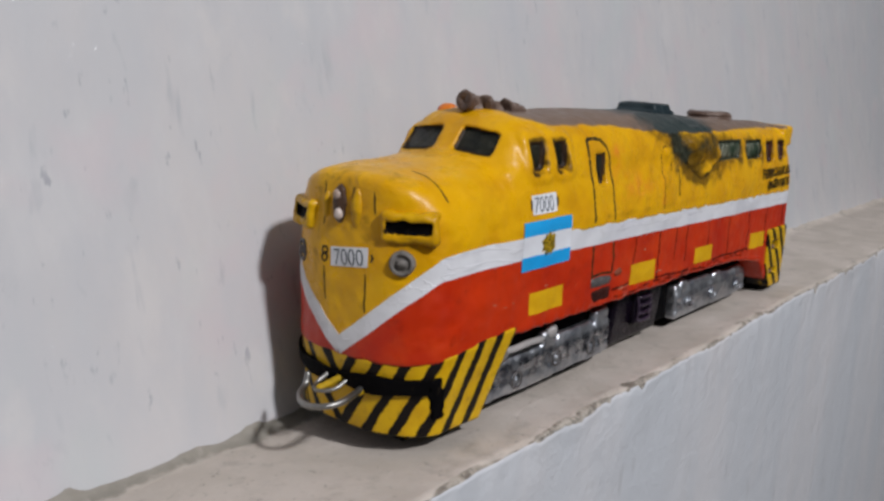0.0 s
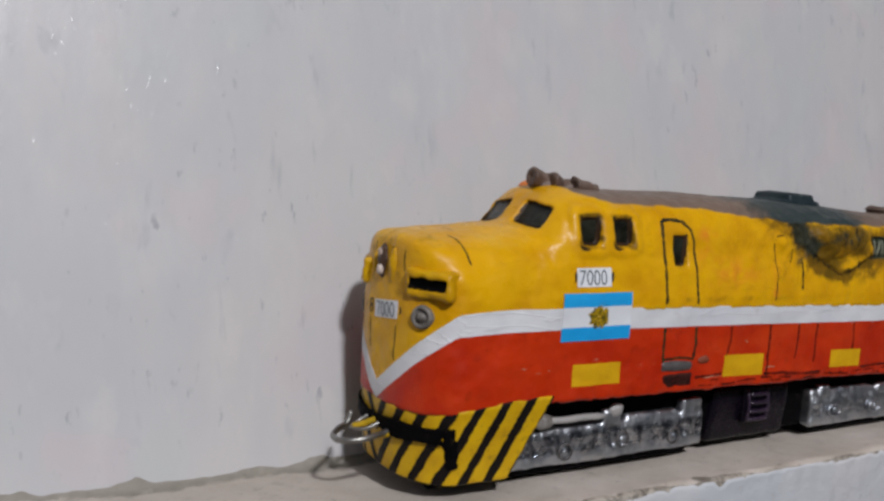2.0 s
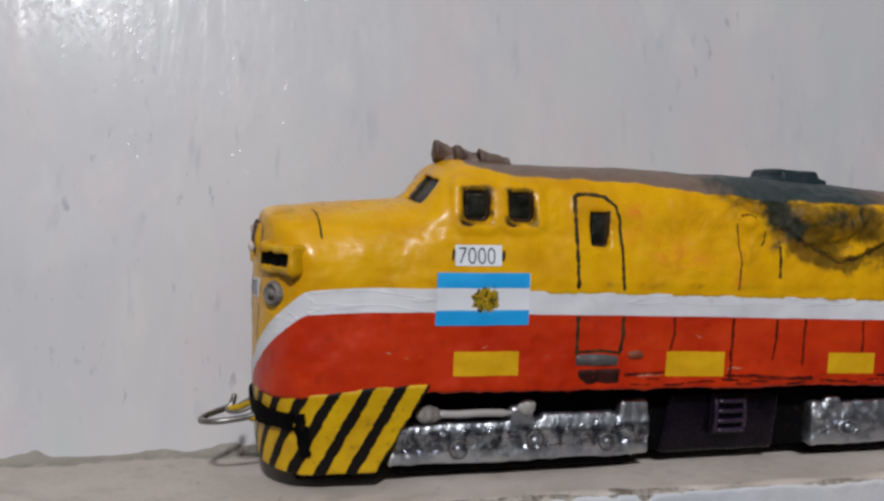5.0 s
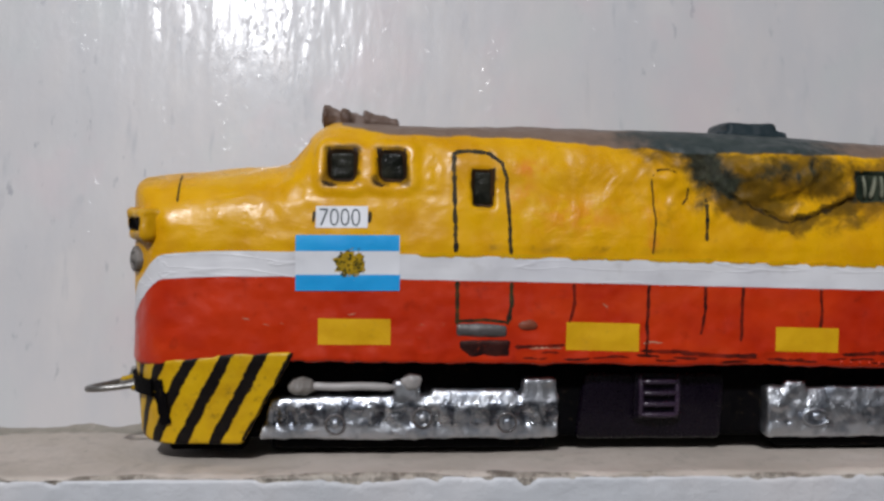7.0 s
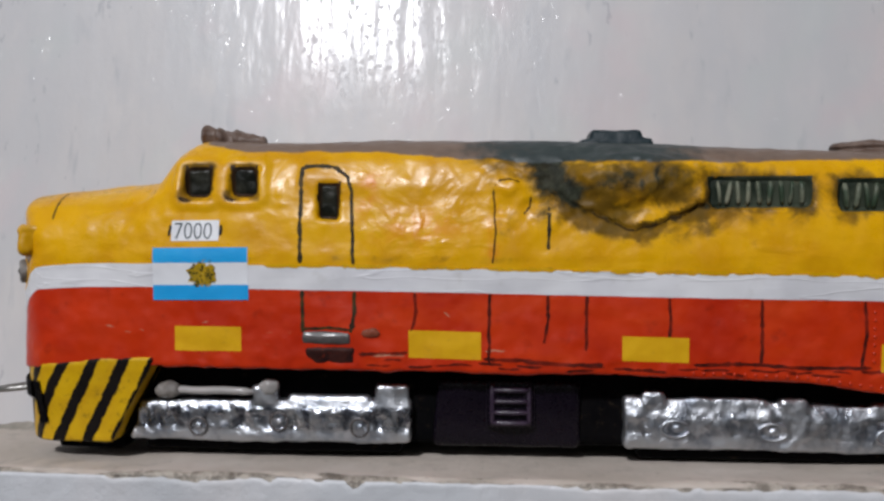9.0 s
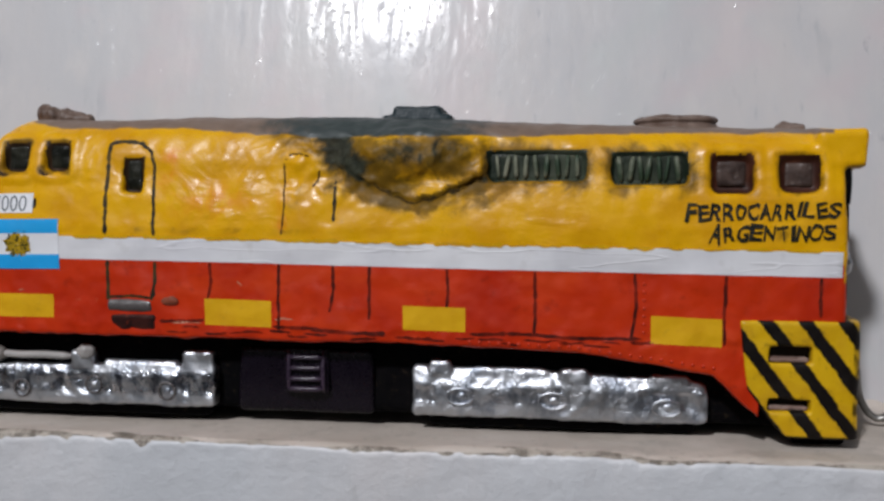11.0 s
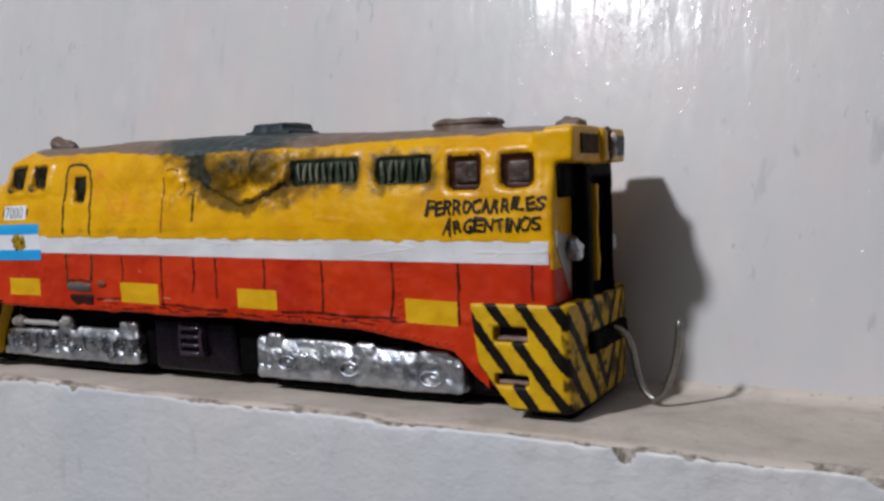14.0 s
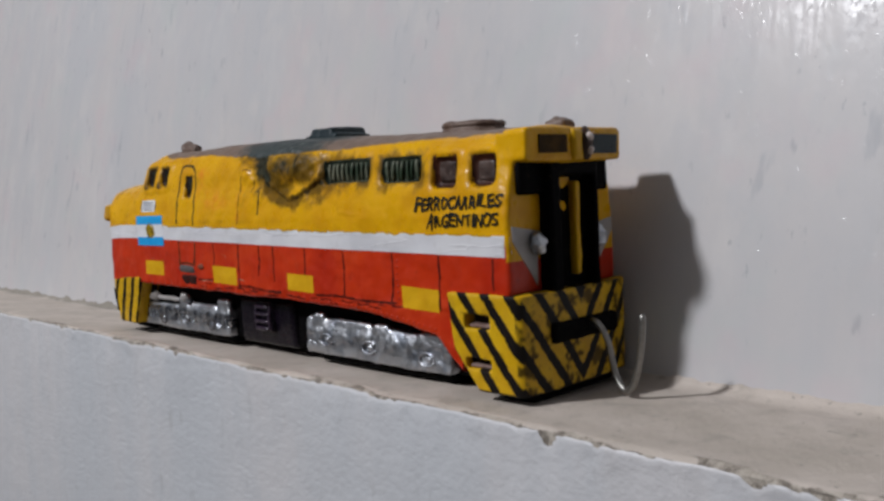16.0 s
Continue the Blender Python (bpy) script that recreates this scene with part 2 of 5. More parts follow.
def red_enamel():
    """Brushed red enamel with dark patches, scuffs that show pale orange, and a grubby lower edge."""
    g = Nodes("red_enamel")
    brush = g.noise(90, 4, 0.6, g.coords((0.35, 1, 1)))
    col = g.mix(g.ramp(g.noise(34, 5, 0.6), 0.35, 0.68), (0.50, 0.030, 0.003), (0.39, 0.016, 0.002))
    col = g.mix(g.math("MULTIPLY", g.ramp(brush, 0.5, 0.72), 0.35), col, (0.60, 0.06, 0.008))
    col = g.mix(g.math("MULTIPLY", g.ramp(g.noise(150, 6, 0.7), 0.56, 0.72), 0.4), col, (0.16, 0.010, 0.004))
    scuff = g.math("MULTIPLY", g.ramp(g.noise(300, 4, 0.6, g.coords((0.5, 1, 1.2))), 0.66, 0.72), g.ramp(g.noise(32, 2), 0.56, 0.64))
    col = g.mix(g.math("MULTIPLY", scuff, 0.7), col, (0.60, 0.22, 0.10))
    normal = g.bump(scuff, 0.0002, 0.4, g.bump(brush, 0.0007, 0.4, g.bump(g.noise(170, 4, 0.6), 0.0006, 0.3)))
    return g.done(col, g.ramp(g.noise(260, 3), 0.3, 0.7, 0.28, 0.44), 0.0, normal, 0.0, 0.34)


YELLOW, HAZARD, FOIL, WALL, LEDGE = body_yellow(), hazard(), foil(), wall_paint(), ledge_finish()
FITTING_YELLOW = paint("yellow_fitting_enamel", (0.56, 0.318, 0.001), (0.48, 0.24, 0.001), 0.36, 150, 0.0004, (0.16, 0.08, 0.01), 0.5, 0.0, 0.28)
RED = red_enamel()
WINDOW_REVEAL = paint("dark_brown_paint", (0.014, 0.007, 0.003), (0.04, 0.018, 0.006), 0.5, 400, coat=0.0, spec=0.25)
REAR_GLAZE = paint("smeared_brown_glaze", (0.018, 0.010, 0.008), (0.10, 0.07, 0.06), 0.35, 300, 0.0005, (0.24, 0.2, 0.18), 0.5, 0.0, 0.3)
REAR_REVEAL = paint("red_brown_paint", (0.03, 0.008, 0.004), (0.065, 0.018, 0.008), 0.5, 400, coat=0.0, spec=0.25)
CRACK = paint("crack_shadow_brown", (0.03, 0.016, 0.004), (0.07, 0.035, 0.006), 0.7, 500, 0.0001, coat=0.0, spec=0.15)
# the glaze's grey-green flecks put soft reflections into its colour
GLAZE = paint("dark_glaze", (0.006, 0.007, 0.005), (0.025, 0.025, 0.018), 0.24, 500, 0.0004, (0.09, 0.095, 0.08), 0.45, 0.0, 0.18)
GRILLE = paint("dark_green_paint", (0.008, 0.014, 0.008), (0.05, 0.06, 0.04), 0.45, 260, 0.0003, (0.16, 0.14, 0.08), 0.6, 0.0, 0.25)
BLACK = paint("black_paint", (0.002, 0.002, 0.0025), (0.004, 0.0035, 0.004), 0.6, 300, coat=0.0, spec=0.03)
TANK = paint("purple_black_plastic", (0.0025, 0.0013, 0.004), (0.005, 0.003, 0.007), 0.28, 200, 0.0004, (0.012, 0.008, 0.014), 0.3, 0.0, 0.22)
RUSTY = paint("rusty_grey_paint", (0.16, 0.10, 0.085), (0.28, 0.2, 0.17), 0.5, 400, 0.0004, (0.06, 0.02, 0.012), 0.8, 0.0, 0.25)
# the slats' pale tone paints in their glints along with grey streaks
SLAT = paint("streaked_glint_paint", (0.03, 0.05, 0.03), (0.22, 0.22, 0.16), 0.4, 300, 0.0004, (0.02, 0.02, 0.012), 0.7, 0.0, 0.2)
BRACKET = paint("purple_brown_paint", (0.014, 0.005, 0.005), (0.065, 0.018, 0.013), 0.5, 300, 0.0005, (0.22, 0.03, 0.012), 0.8, 0.0, 0.12)
LADDER = paint("purple_plastic", (0.018, 0.010, 0.022), (0.04, 0.024, 0.045), 0.3, 300, 0.0004, (0.10, 0.08, 0.10), 0.4, 0.0, 0.5)
SCAB = paint("red_brown_scab", (0.20, 0.05, 0.025), (0.14, 0.06, 0.045), 0.5, 400, 0.0004, (0.07, 0.03, 0.025), 0.5, 0.0, 0.25)
SCUFF = paint("pale_scuff", (0.5, 0.26, 0.17), (0.42, 0.12, 0.06), 0.5, 700, coat=0.0)
JOINT = paint("dark_red_line", (0.04, 0.005, 0.003), (0.19, 0.012, 0.003), 0.6, 500, 0.0001, (0.02, 0.008, 0.008), 0.5, 0.0, 0.15)
BRUSH_INK = paint("black_brush_paint", (0.006, 0.006, 0.004), (0.02, 0.018, 0.006), 0.5, 500, 0.0002, (0.12, 0.09, 0.01), 0.5, 0.0, 0.2)
MARKER = paint("black_marker_ink", (0.012, 0.010, 0.006), (0.05, 0.034, 0.008), 0.6, 500, 0.0001, (0.20, 0.10, 0.01), 0.6, 0.0, 0.2)


def tape():
    """White paper tape with long shallow wrinkles."""
    g = Nodes("white_paper_tape")
    col = g.mix(g.ramp(g.noise(45, 4), 0.35, 0.7), (0.64, 0.64, 0.66), (0.55, 0.55, 0.58))
    col = g.mix(g.math("MULTIPLY", g.ramp(g.noise(160, 5), 0.58, 0.75), 0.3), col, (0.36, 0.34, 0.32))
    wrinkle = g.noise(420, 3, 0.55, g.coords((0.10, 1, 1)), 0.6)
    fold = g.ramp(g.math("ABSOLUTE", g.math("SUBTRACT", g.noise(190, 2, 0.5, g.coords((0.09, 1, 1))), 0.5)), 0.0, 0.02, 1.0, 0.0)
    normal = g.bump(fold, 0.00025, 0.45, g.bump(wrinkle, 0.0003, 0.3, g.bump(g.noise(60, 3), 0.0006, 0.3)))
    return g.done(col, 0.48, 0.0, normal, 0.0, 0.4)


TAPE = tape()
STICKER = paint("white_sticker_paper", (0.68, 0.69, 0.72), (0.62, 0.63, 0.66), 0.45, 200, 0.0001, (0.4, 0.4, 0.4), 0.15, 0.1)
SKY_BLUE = paint("sky_blue_print", (0.010, 0.30, 0.66), (0.015, 0.34, 0.70), 0.4, 200, 0.0001, (0.1, 0.4, 0.6), 0.15, 0.1)
INK = paint("dark_printing_ink", (0.02, 0.035, 0.045), (0.03, 0.05, 0.06), 0.5, 600, 0.00005)
LABEL = paint("yellow_sticker_paper", (0.63, 0.35, 0.006), (0.56, 0.29, 0.004), 0.5, 300, 0.0002, (0.35, 0.2, 0.02), 0.35, 0.0, 0.2)
SUN_YELLOW = paint("ochre_print", (0.42, 0.26, 0.006), (0.22, 0.15, 0.006), 0.6, 900, 0.0001, (0.05, 0.06, 0.01), 0.6, 0.0, 0.2)
SUN_INK = paint("olive_ink", (0.022, 0.026, 0.008), (0.06, 0.05, 0.008), 0.7, 900, 0.0001, coat=0.0, spec=0.1)
BROWN = paint("brown_roof_paint", (0.09, 0.055, 0.04), (0.19, 0.14, 0.115), 0.45, 260, 0.0006, (0.03, 0.02, 0.015), 0.6, 0.0, 0.3)
TEAL = paint("teal_black_paint", (0.010, 0.020, 0.025), (0.028, 0.042, 0.047), 0.5, 260, 0.0004, (0.05, 0.05, 0.04), 0.4, 0.0, 0.25)
ORANGE = paint("orange_paint", (0.62, 0.16, 0.01), (0.45, 0.09, 0.01), 0.3, 400)
GREY = paint("grey_paint", (0.10, 0.09, 0.08), (0.19, 0.175, 0.16), 0.45, 350, 0.0005, (0.05, 0.035, 0.02), 0.6, 0.0, 0.3)
DARK_GREY = paint("dark_grey_paint", (0.05, 0.043, 0.042), (0.10, 0.09, 0.088), 0.4, 350, 0.0005, (0.03, 0.02, 0.02), 0.4)
GREY_TAPE = paint("grey_paper", (0.36, 0.34, 0.33), (0.30, 0.29, 0.28), 0.5, 250)
LAMP_WHITE = paint("white_lamp_paint", (0.58, 0.50, 0.46), (0.34, 0.25, 0.20), 0.3, 500, 0.0003, (0.08, 0.04, 0.03), 0.7)
DARK_BROWN = paint("dark_brown_enamel", (0.03, 0.015, 0.009), (0.075, 0.04, 0.024), 0.4, 400, 0.0004, (0.015, 0.01, 0.006), 0.5, 0.0, 0.3)
# tones of the unseen room, set dark to hold down bounced light
PLASTER = paint("plain_room_plaster", (0.15, 0.15, 0.15), (0.12, 0.12, 0.12), 0.7, 6, 0.001, (0.1, 0.1, 0.1), 0.1, 0.0)
FLOOR = paint("plain_floor_screed", (0.08, 0.075, 0.07), (0.12, 0.11, 0.10), 0.6, 8, 0.001)


def wire_steel():
    g = Nodes("steel_wire")
    return g.done(g.mix(g.noise(800, 3), (0.38, 0.37, 0.35), (0.17, 0.165, 0.155)), 0.42, 1.0, g.bump(g.noise(1500, 3), 0.0002, 0.5))


WIRE = wire_steel()

# ---- geometry helpers (lengths in millimetres unless said otherwise) ----

BASE = Vector((150.0, 27.5, 0.0))   # foot of the locomotive


def mesh_of(name, verts, faces, materials, smooth=True, slots=None, attrs=None, base=BASE):
    """A mesh from millimetre coordinates, stored in metres about the given base."""
    v = (np.asarray(verts, dtype=np.float64) - np.array(base)) * 0.001
    me = bpy.data.meshes.new(name)
    me.from_pydata(v.tolist(), [], [tuple(f) for f in (faces.tolist() if isinstance(faces, np.ndarray) else faces)])
    for m in materials if isinstance(materials, (list, tuple)) else [materials]:
        me.materials.append(m)
    me.polygons.foreach_set("use_smooth", [smooth] * len(me.polygons))
    if slots is not None:
        me.polygons.foreach_set("material_index", np.asarray(slots, dtype=np.int32))
    for key, values in (attrs or {}).items():
        a = me.attributes.new(key, "FLOAT", "POINT")
        a.data.foreach_set("value", np.asarray(values, dtype=np.float32))
    me.update()
    return me


def part(name, me, parent, label=""):
    ob = new(name, me)
    ob.parent = parent
    if label:
        tagged(ob, label)
    return ob


def thing(name, base, label, category, group="", kind=""):
    ob = new(name)
    ob.location = Vector(base) * 0.001
    ob.empty_display_size = 0.02
    return tagged(ob, label, category, group, kind)


def smin(a, b, k):
    h = np.clip(0.5 + 0.5 * (b - a) / k, 0, 1)
    return b + (a - b) * h - k * h * (1 - h)


def smax(a, b, k):
    return -smin(-a, -b, k)


def sdf_box(x, y, z, lo, hi, r=0.0):
    """Distance to a box with rounded edges."""
    q = [np.abs(c - (l + h) / 2) - ((h - l) / 2 - r) for c, l, h in zip((x, y, z), lo, hi)]
    out = np.sqrt(sum(np.maximum(c, 0) ** 2 for c in q))
    return out + np.minimum(np.maximum(np.maximum(q[0], q[1]), q[2]), 0) - r


def nets(field, lo, hi, step):
    """The zero surface of a field over a box, as vertices and quads (naive surface nets)."""
    axes = [np.arange(l, h + step, step) for l, h in zip(lo, hi)]
    f = field(*np.meshgrid(*axes, indexing="ij", sparse=True))
    f = np.broadcast_to(f, [len(a) for a in axes]).astype(np.float32)
    inside = f < 0
    n = [s - 1 for s in f.shape]
    corners = [(i, j, k) for i in (0, 1) for j in (0, 1) for k in (0, 1)]
    view = lambda a, c: a[c[0]:c[0] + n[0], c[1]:c[1] + n[1], c[2]:c[2] + n[2]]
    count = sum(view(inside, c).astype(np.int8) for c in corners)
    active = (count > 0) & (count < 8)
    cell = np.argwhere(active)
    values = np.stack([view(f, c)[active] for c in corners], 1)
    total, hits = np.zeros((len(cell), 3)), np.zeros(len(cell))
    for a in range(8):
        for b in range(a + 1, 8):
            ca, cb = np.array(corners[a]), np.array(corners[b])
            if np.abs(ca - cb).sum() != 1:
                continue
            va, vb = values[:, a], values[:, b]
            cross = (va < 0) != (vb < 0)
            t = np.where(cross, va / np.where(cross, va - vb, 1), 0)
            total += np.where(cross[:, None], ca + t[:, None] * (cb - ca), 0)
            hits += cross
    verts = np.array(lo) + (cell + total / hits[:, None]) * step
    index = np.full(active.shape, -1, dtype=np.int64)
    index[active] = np.arange(len(cell))
    faces = []
    for ax in range(3):
        u, w = (ax + 1) % 3, (ax + 2) % 3
        lo_s, hi_s = [slice(None)] * 3, [slice(None)] * 3
        lo_s[ax], hi_s[ax] = slice(0, -1), slice(1, None)
        a, b = inside[tuple(lo_s)], inside[tuple(hi_s)]
        for flip, mask in ((False, a & ~b), (True, ~a & b)):
            e = np.argwhere(mask)
            e = e[(e[:, u] > 0) & (e[:, w] > 0) & (e[:, u] < n[u]) & (e[:, w] < n[w])]
            du, dw = np.zeros(3, int), np.zeros(3, int)
            du[u], dw[w] = 1, 1
            quad = [index[tuple((e - s).T)] for s in (du + dw, dw, 0 * du, du)]
            faces.append(np.stack(quad[::-1] if flip else quad, 1))
    return verts, np.concatenate(faces)


def lumps(verts, faces, layers, base=BASE):
    """Pushes vertices along their normals by layers of (grain in mm, depth in mm)."""
    me = mesh_of("scratch", verts, faces, [], base=base)
    normals = np.empty(len(verts) * 3)
    me.vertices.foreach_get("normal", normals)
    bpy.data.meshes.remove(me)
    push = np.zeros(len(verts))
    for grain, depth in layers:
        push += np.array([noise.noise(Vector(v) / grain) for v in verts.tolist()]) * depth
    return verts + normals.reshape(-1, 3) * push[:, None]


def peel(verts, faces, weight, grain, depth):
    """Ragged flakes and hollows, as deep as the weight of each vertex says."""
    me = mesh_of("scratch", verts, faces, [])
    normals = np.empty(len(verts) * 3)
    me.vertices.foreach_get("normal", normals)
    bpy.data.meshes.remove(me)
    push = np.zeros(len(verts))
    for k in np.nonzero(weight > 0.02)[0]:
        p = Vector(verts[k]) / grain
        a = noise.noise(p + 0.7 * noise.noise_vector(p * 0.8))
        push[k] = weight[k] * depth * (0.8 * abs(a) ** 0.5 * (1 if a > 0 else -1) + 0.5 * noise.noise(p * 2.7))
    return verts + normals.reshape(-1, 3) * push[:, None]


def crumple(verts, faces, grain, depth, base=BASE):
    """Ridged creases, as in foil pressed over a block."""
    me = mesh_of("scratch", verts, faces, [], base=base)
    normals = np.empty(len(verts) * 3)
    me.vertices.foreach_get("normal", normals)
    bpy.data.meshes.remove(me)
    push = np.array([abs(noise.noise(Vector(v) / grain)) - 0.2 + 0.5 * abs(noise.noise(Vector(v) / grain * 2.3 + Vector((7, 3, 1)))) - 0.1 for v in verts.tolist()])
    return verts + normals.reshape(-1, 3) * (push * depth)[:, None]


def blob(name, field, lo, hi, step, material, parent, label="", bumps=(), creases=None):
    v, f = nets(field, lo, hi, step)
    if bumps:
        v = lumps(v, f, bumps)
    if creases:
        v = crumple(v, f, *creases)
    return part(name, mesh_of(name, v, f, material), parent, label)


def rounded_box(name, lo, hi, r, material, parent, label="", step=0.6, bumps=((5, 0.3),)):
    pad = 1.5
    return blob(name, lambda x, y, z: sdf_box(x, y, z, lo, hi, r), [c - pad for c in lo], [c + pad for c in hi], step, material, parent, label, bumps)


def smooth_path(points, per=8):
    """Points along a Catmull-Rom curve."""
    p = [Vector(q) for q in points]
    p = [2 * p[0] - p[1], *p, 2 * p[-1] - p[-2]]
    out = []
    for i in range(1, len(p) - 2):
        for j in range(per):
            t = j / per
            out.append(0.5 * (2 * p[i] + (p[i + 1] - p[i - 1]) * t + (2 * p[i - 1] - 5 * p[i] + 4 * p[i + 1] - p[i + 2]) * t * t
                              + (3 * p[i] - p[i - 1] - 3 * p[i + 1] + p[i + 2]) * t ** 3))
    return out + [p[-2]]


def tube(name, points, radius, material, parent, label="", sides=10, per=8):
    """A round wire along a smooth path, with closed rounded ends."""
    path = smooth_path(points, per)
    verts, faces = [], []
    side = Vector((0.3, 0.2, 1))
    for i, p in enumerate(path):
        ahead = (path[min(i + 1, len(path) - 1)] - path[max(i - 1, 0)]).normalized()
        side = (side - ahead * side.dot(ahead)).normalized()
        other = ahead.cross(side)
        r = radius * (0.55 if i in (0, len(path) - 1) else 1.0) * (1 + 0.08 * noise.noise(p / 3))
        verts += [p + (side * math.cos(a) + other * math.sin(a)) * r for a in (2 * math.pi * k / sides for k in range(sides))]
    for i in range(len(path) - 1):
        for k in range(sides):
            m = (k + 1) % sides
            faces.append((i * sides + k, i * sides + m, (i + 1) * sides + m, (i + 1) * sides + k))
    faces += [tuple(range(sides))[::-1], tuple((len(path) - 1) * sides + k for k in range(sides))]
    return part(name, mesh_of(name, verts, faces, material), parent, label)


# ---- the room and the ledge ----
def wall_line(x, z=0.0):
    """y of the wall face behind the ledge, in mm; the wall leans back a little."""
    return 58.8 - 0.004 * x + 0.2 * z


def ledge_height(x, y):
    """Height of the ledge, which falls towards the wall, in mm; more beyond the nose than behind the tail."""
    low = -5.5 * min(1.0, max(0.0, (320 - x) / 320))
    return 2.4 + (low - 2.4) * min(1.0, max(0.0, (y + 14) / 72))


def slab(name, lo, hi, material, label):
    """A room wall, floor or ceiling in metres."""
    me = bpy.data.meshes.new(name)
    bm = bmesh.new()
    bmesh.ops.create_cube(bm, size=1.0)
    for v in bm.verts:
        v.co = Vector([l + (c + 0.5) * (h - l) for c, l, h in zip(v.co, lo, hi)])
    bm.to_mesh(me)
    bm.free()
    me.materials.append(material)
    return tagged(new(name, me), label, "wall", kind="structure")


def wall_back():
    """The wall above the ledge: a thick slab whose face is gently uneven."""
    xs, zs = np.linspace(-2200, 2400, 116), np.concatenate([np.linspace(-60, 500, 57), np.linspace(560, 2000, 20)])
    verts, faces = [], []
    for x in xs:
        for z in zs:
            verts.append((x, wall_line(x, z) + 0.9 * noise.noise(Vector((x, 0, z)) / 90) + 0.5 * noise.noise(Vector((x, 5, z)) / 35), z))
    n = len(zs)
    faces = [(i * n + j, (i + 1) * n + j, (i + 1) * n + j + 1, i * n + j + 1) for i in range(len(xs) - 1) for j in range(n - 1)]
    k = len(verts)
    verts += [(x, 560, z) for x in (-2200, 2400) for z in (-60, 2000)]
    rim = [(0, k), (n - 1, k + 1), ((len(xs) - 1) * n, k + 2), (len(xs) * n - 1, k + 3)]
    faces += [(k, k + 1, k + 3, k + 2), tuple(range(n)) + (k + 1, k), tuple(range((len(xs) - 1) * n, len(xs) * n))[::-1] + (k + 2, k + 3)]
    faces += [tuple(i * n for i in range(len(xs)))[::-1] + (k, k + 2), tuple(i * n + n - 1 for i in range(len(xs))) + (k + 3, k + 1)]
    ob = new("wall_back", mesh_of("wall_back", verts, faces, WALL, base=(0, 0, 0)))
    return tagged(ob, "off-white glossy painted plaster wall with vertical drips", "wall", kind="structure")


def chips(x):
    """How far the front paint is broken away below the ledge's edge at x, in mm."""
    a = max(0.0, noise.noise(Vector((x / 8.5, 3.1, 0))) - 0.16) * 7.5
    b = 1.1 + 1.4 * noise.noise(Vector((x / 24.0, 8.7, 0))) + 0.9 * noise.noise(Vector((x / 2.6, 1.7, 0)))
    return max(0.15, b + a * (0.35 if x < 60 else 1.0))


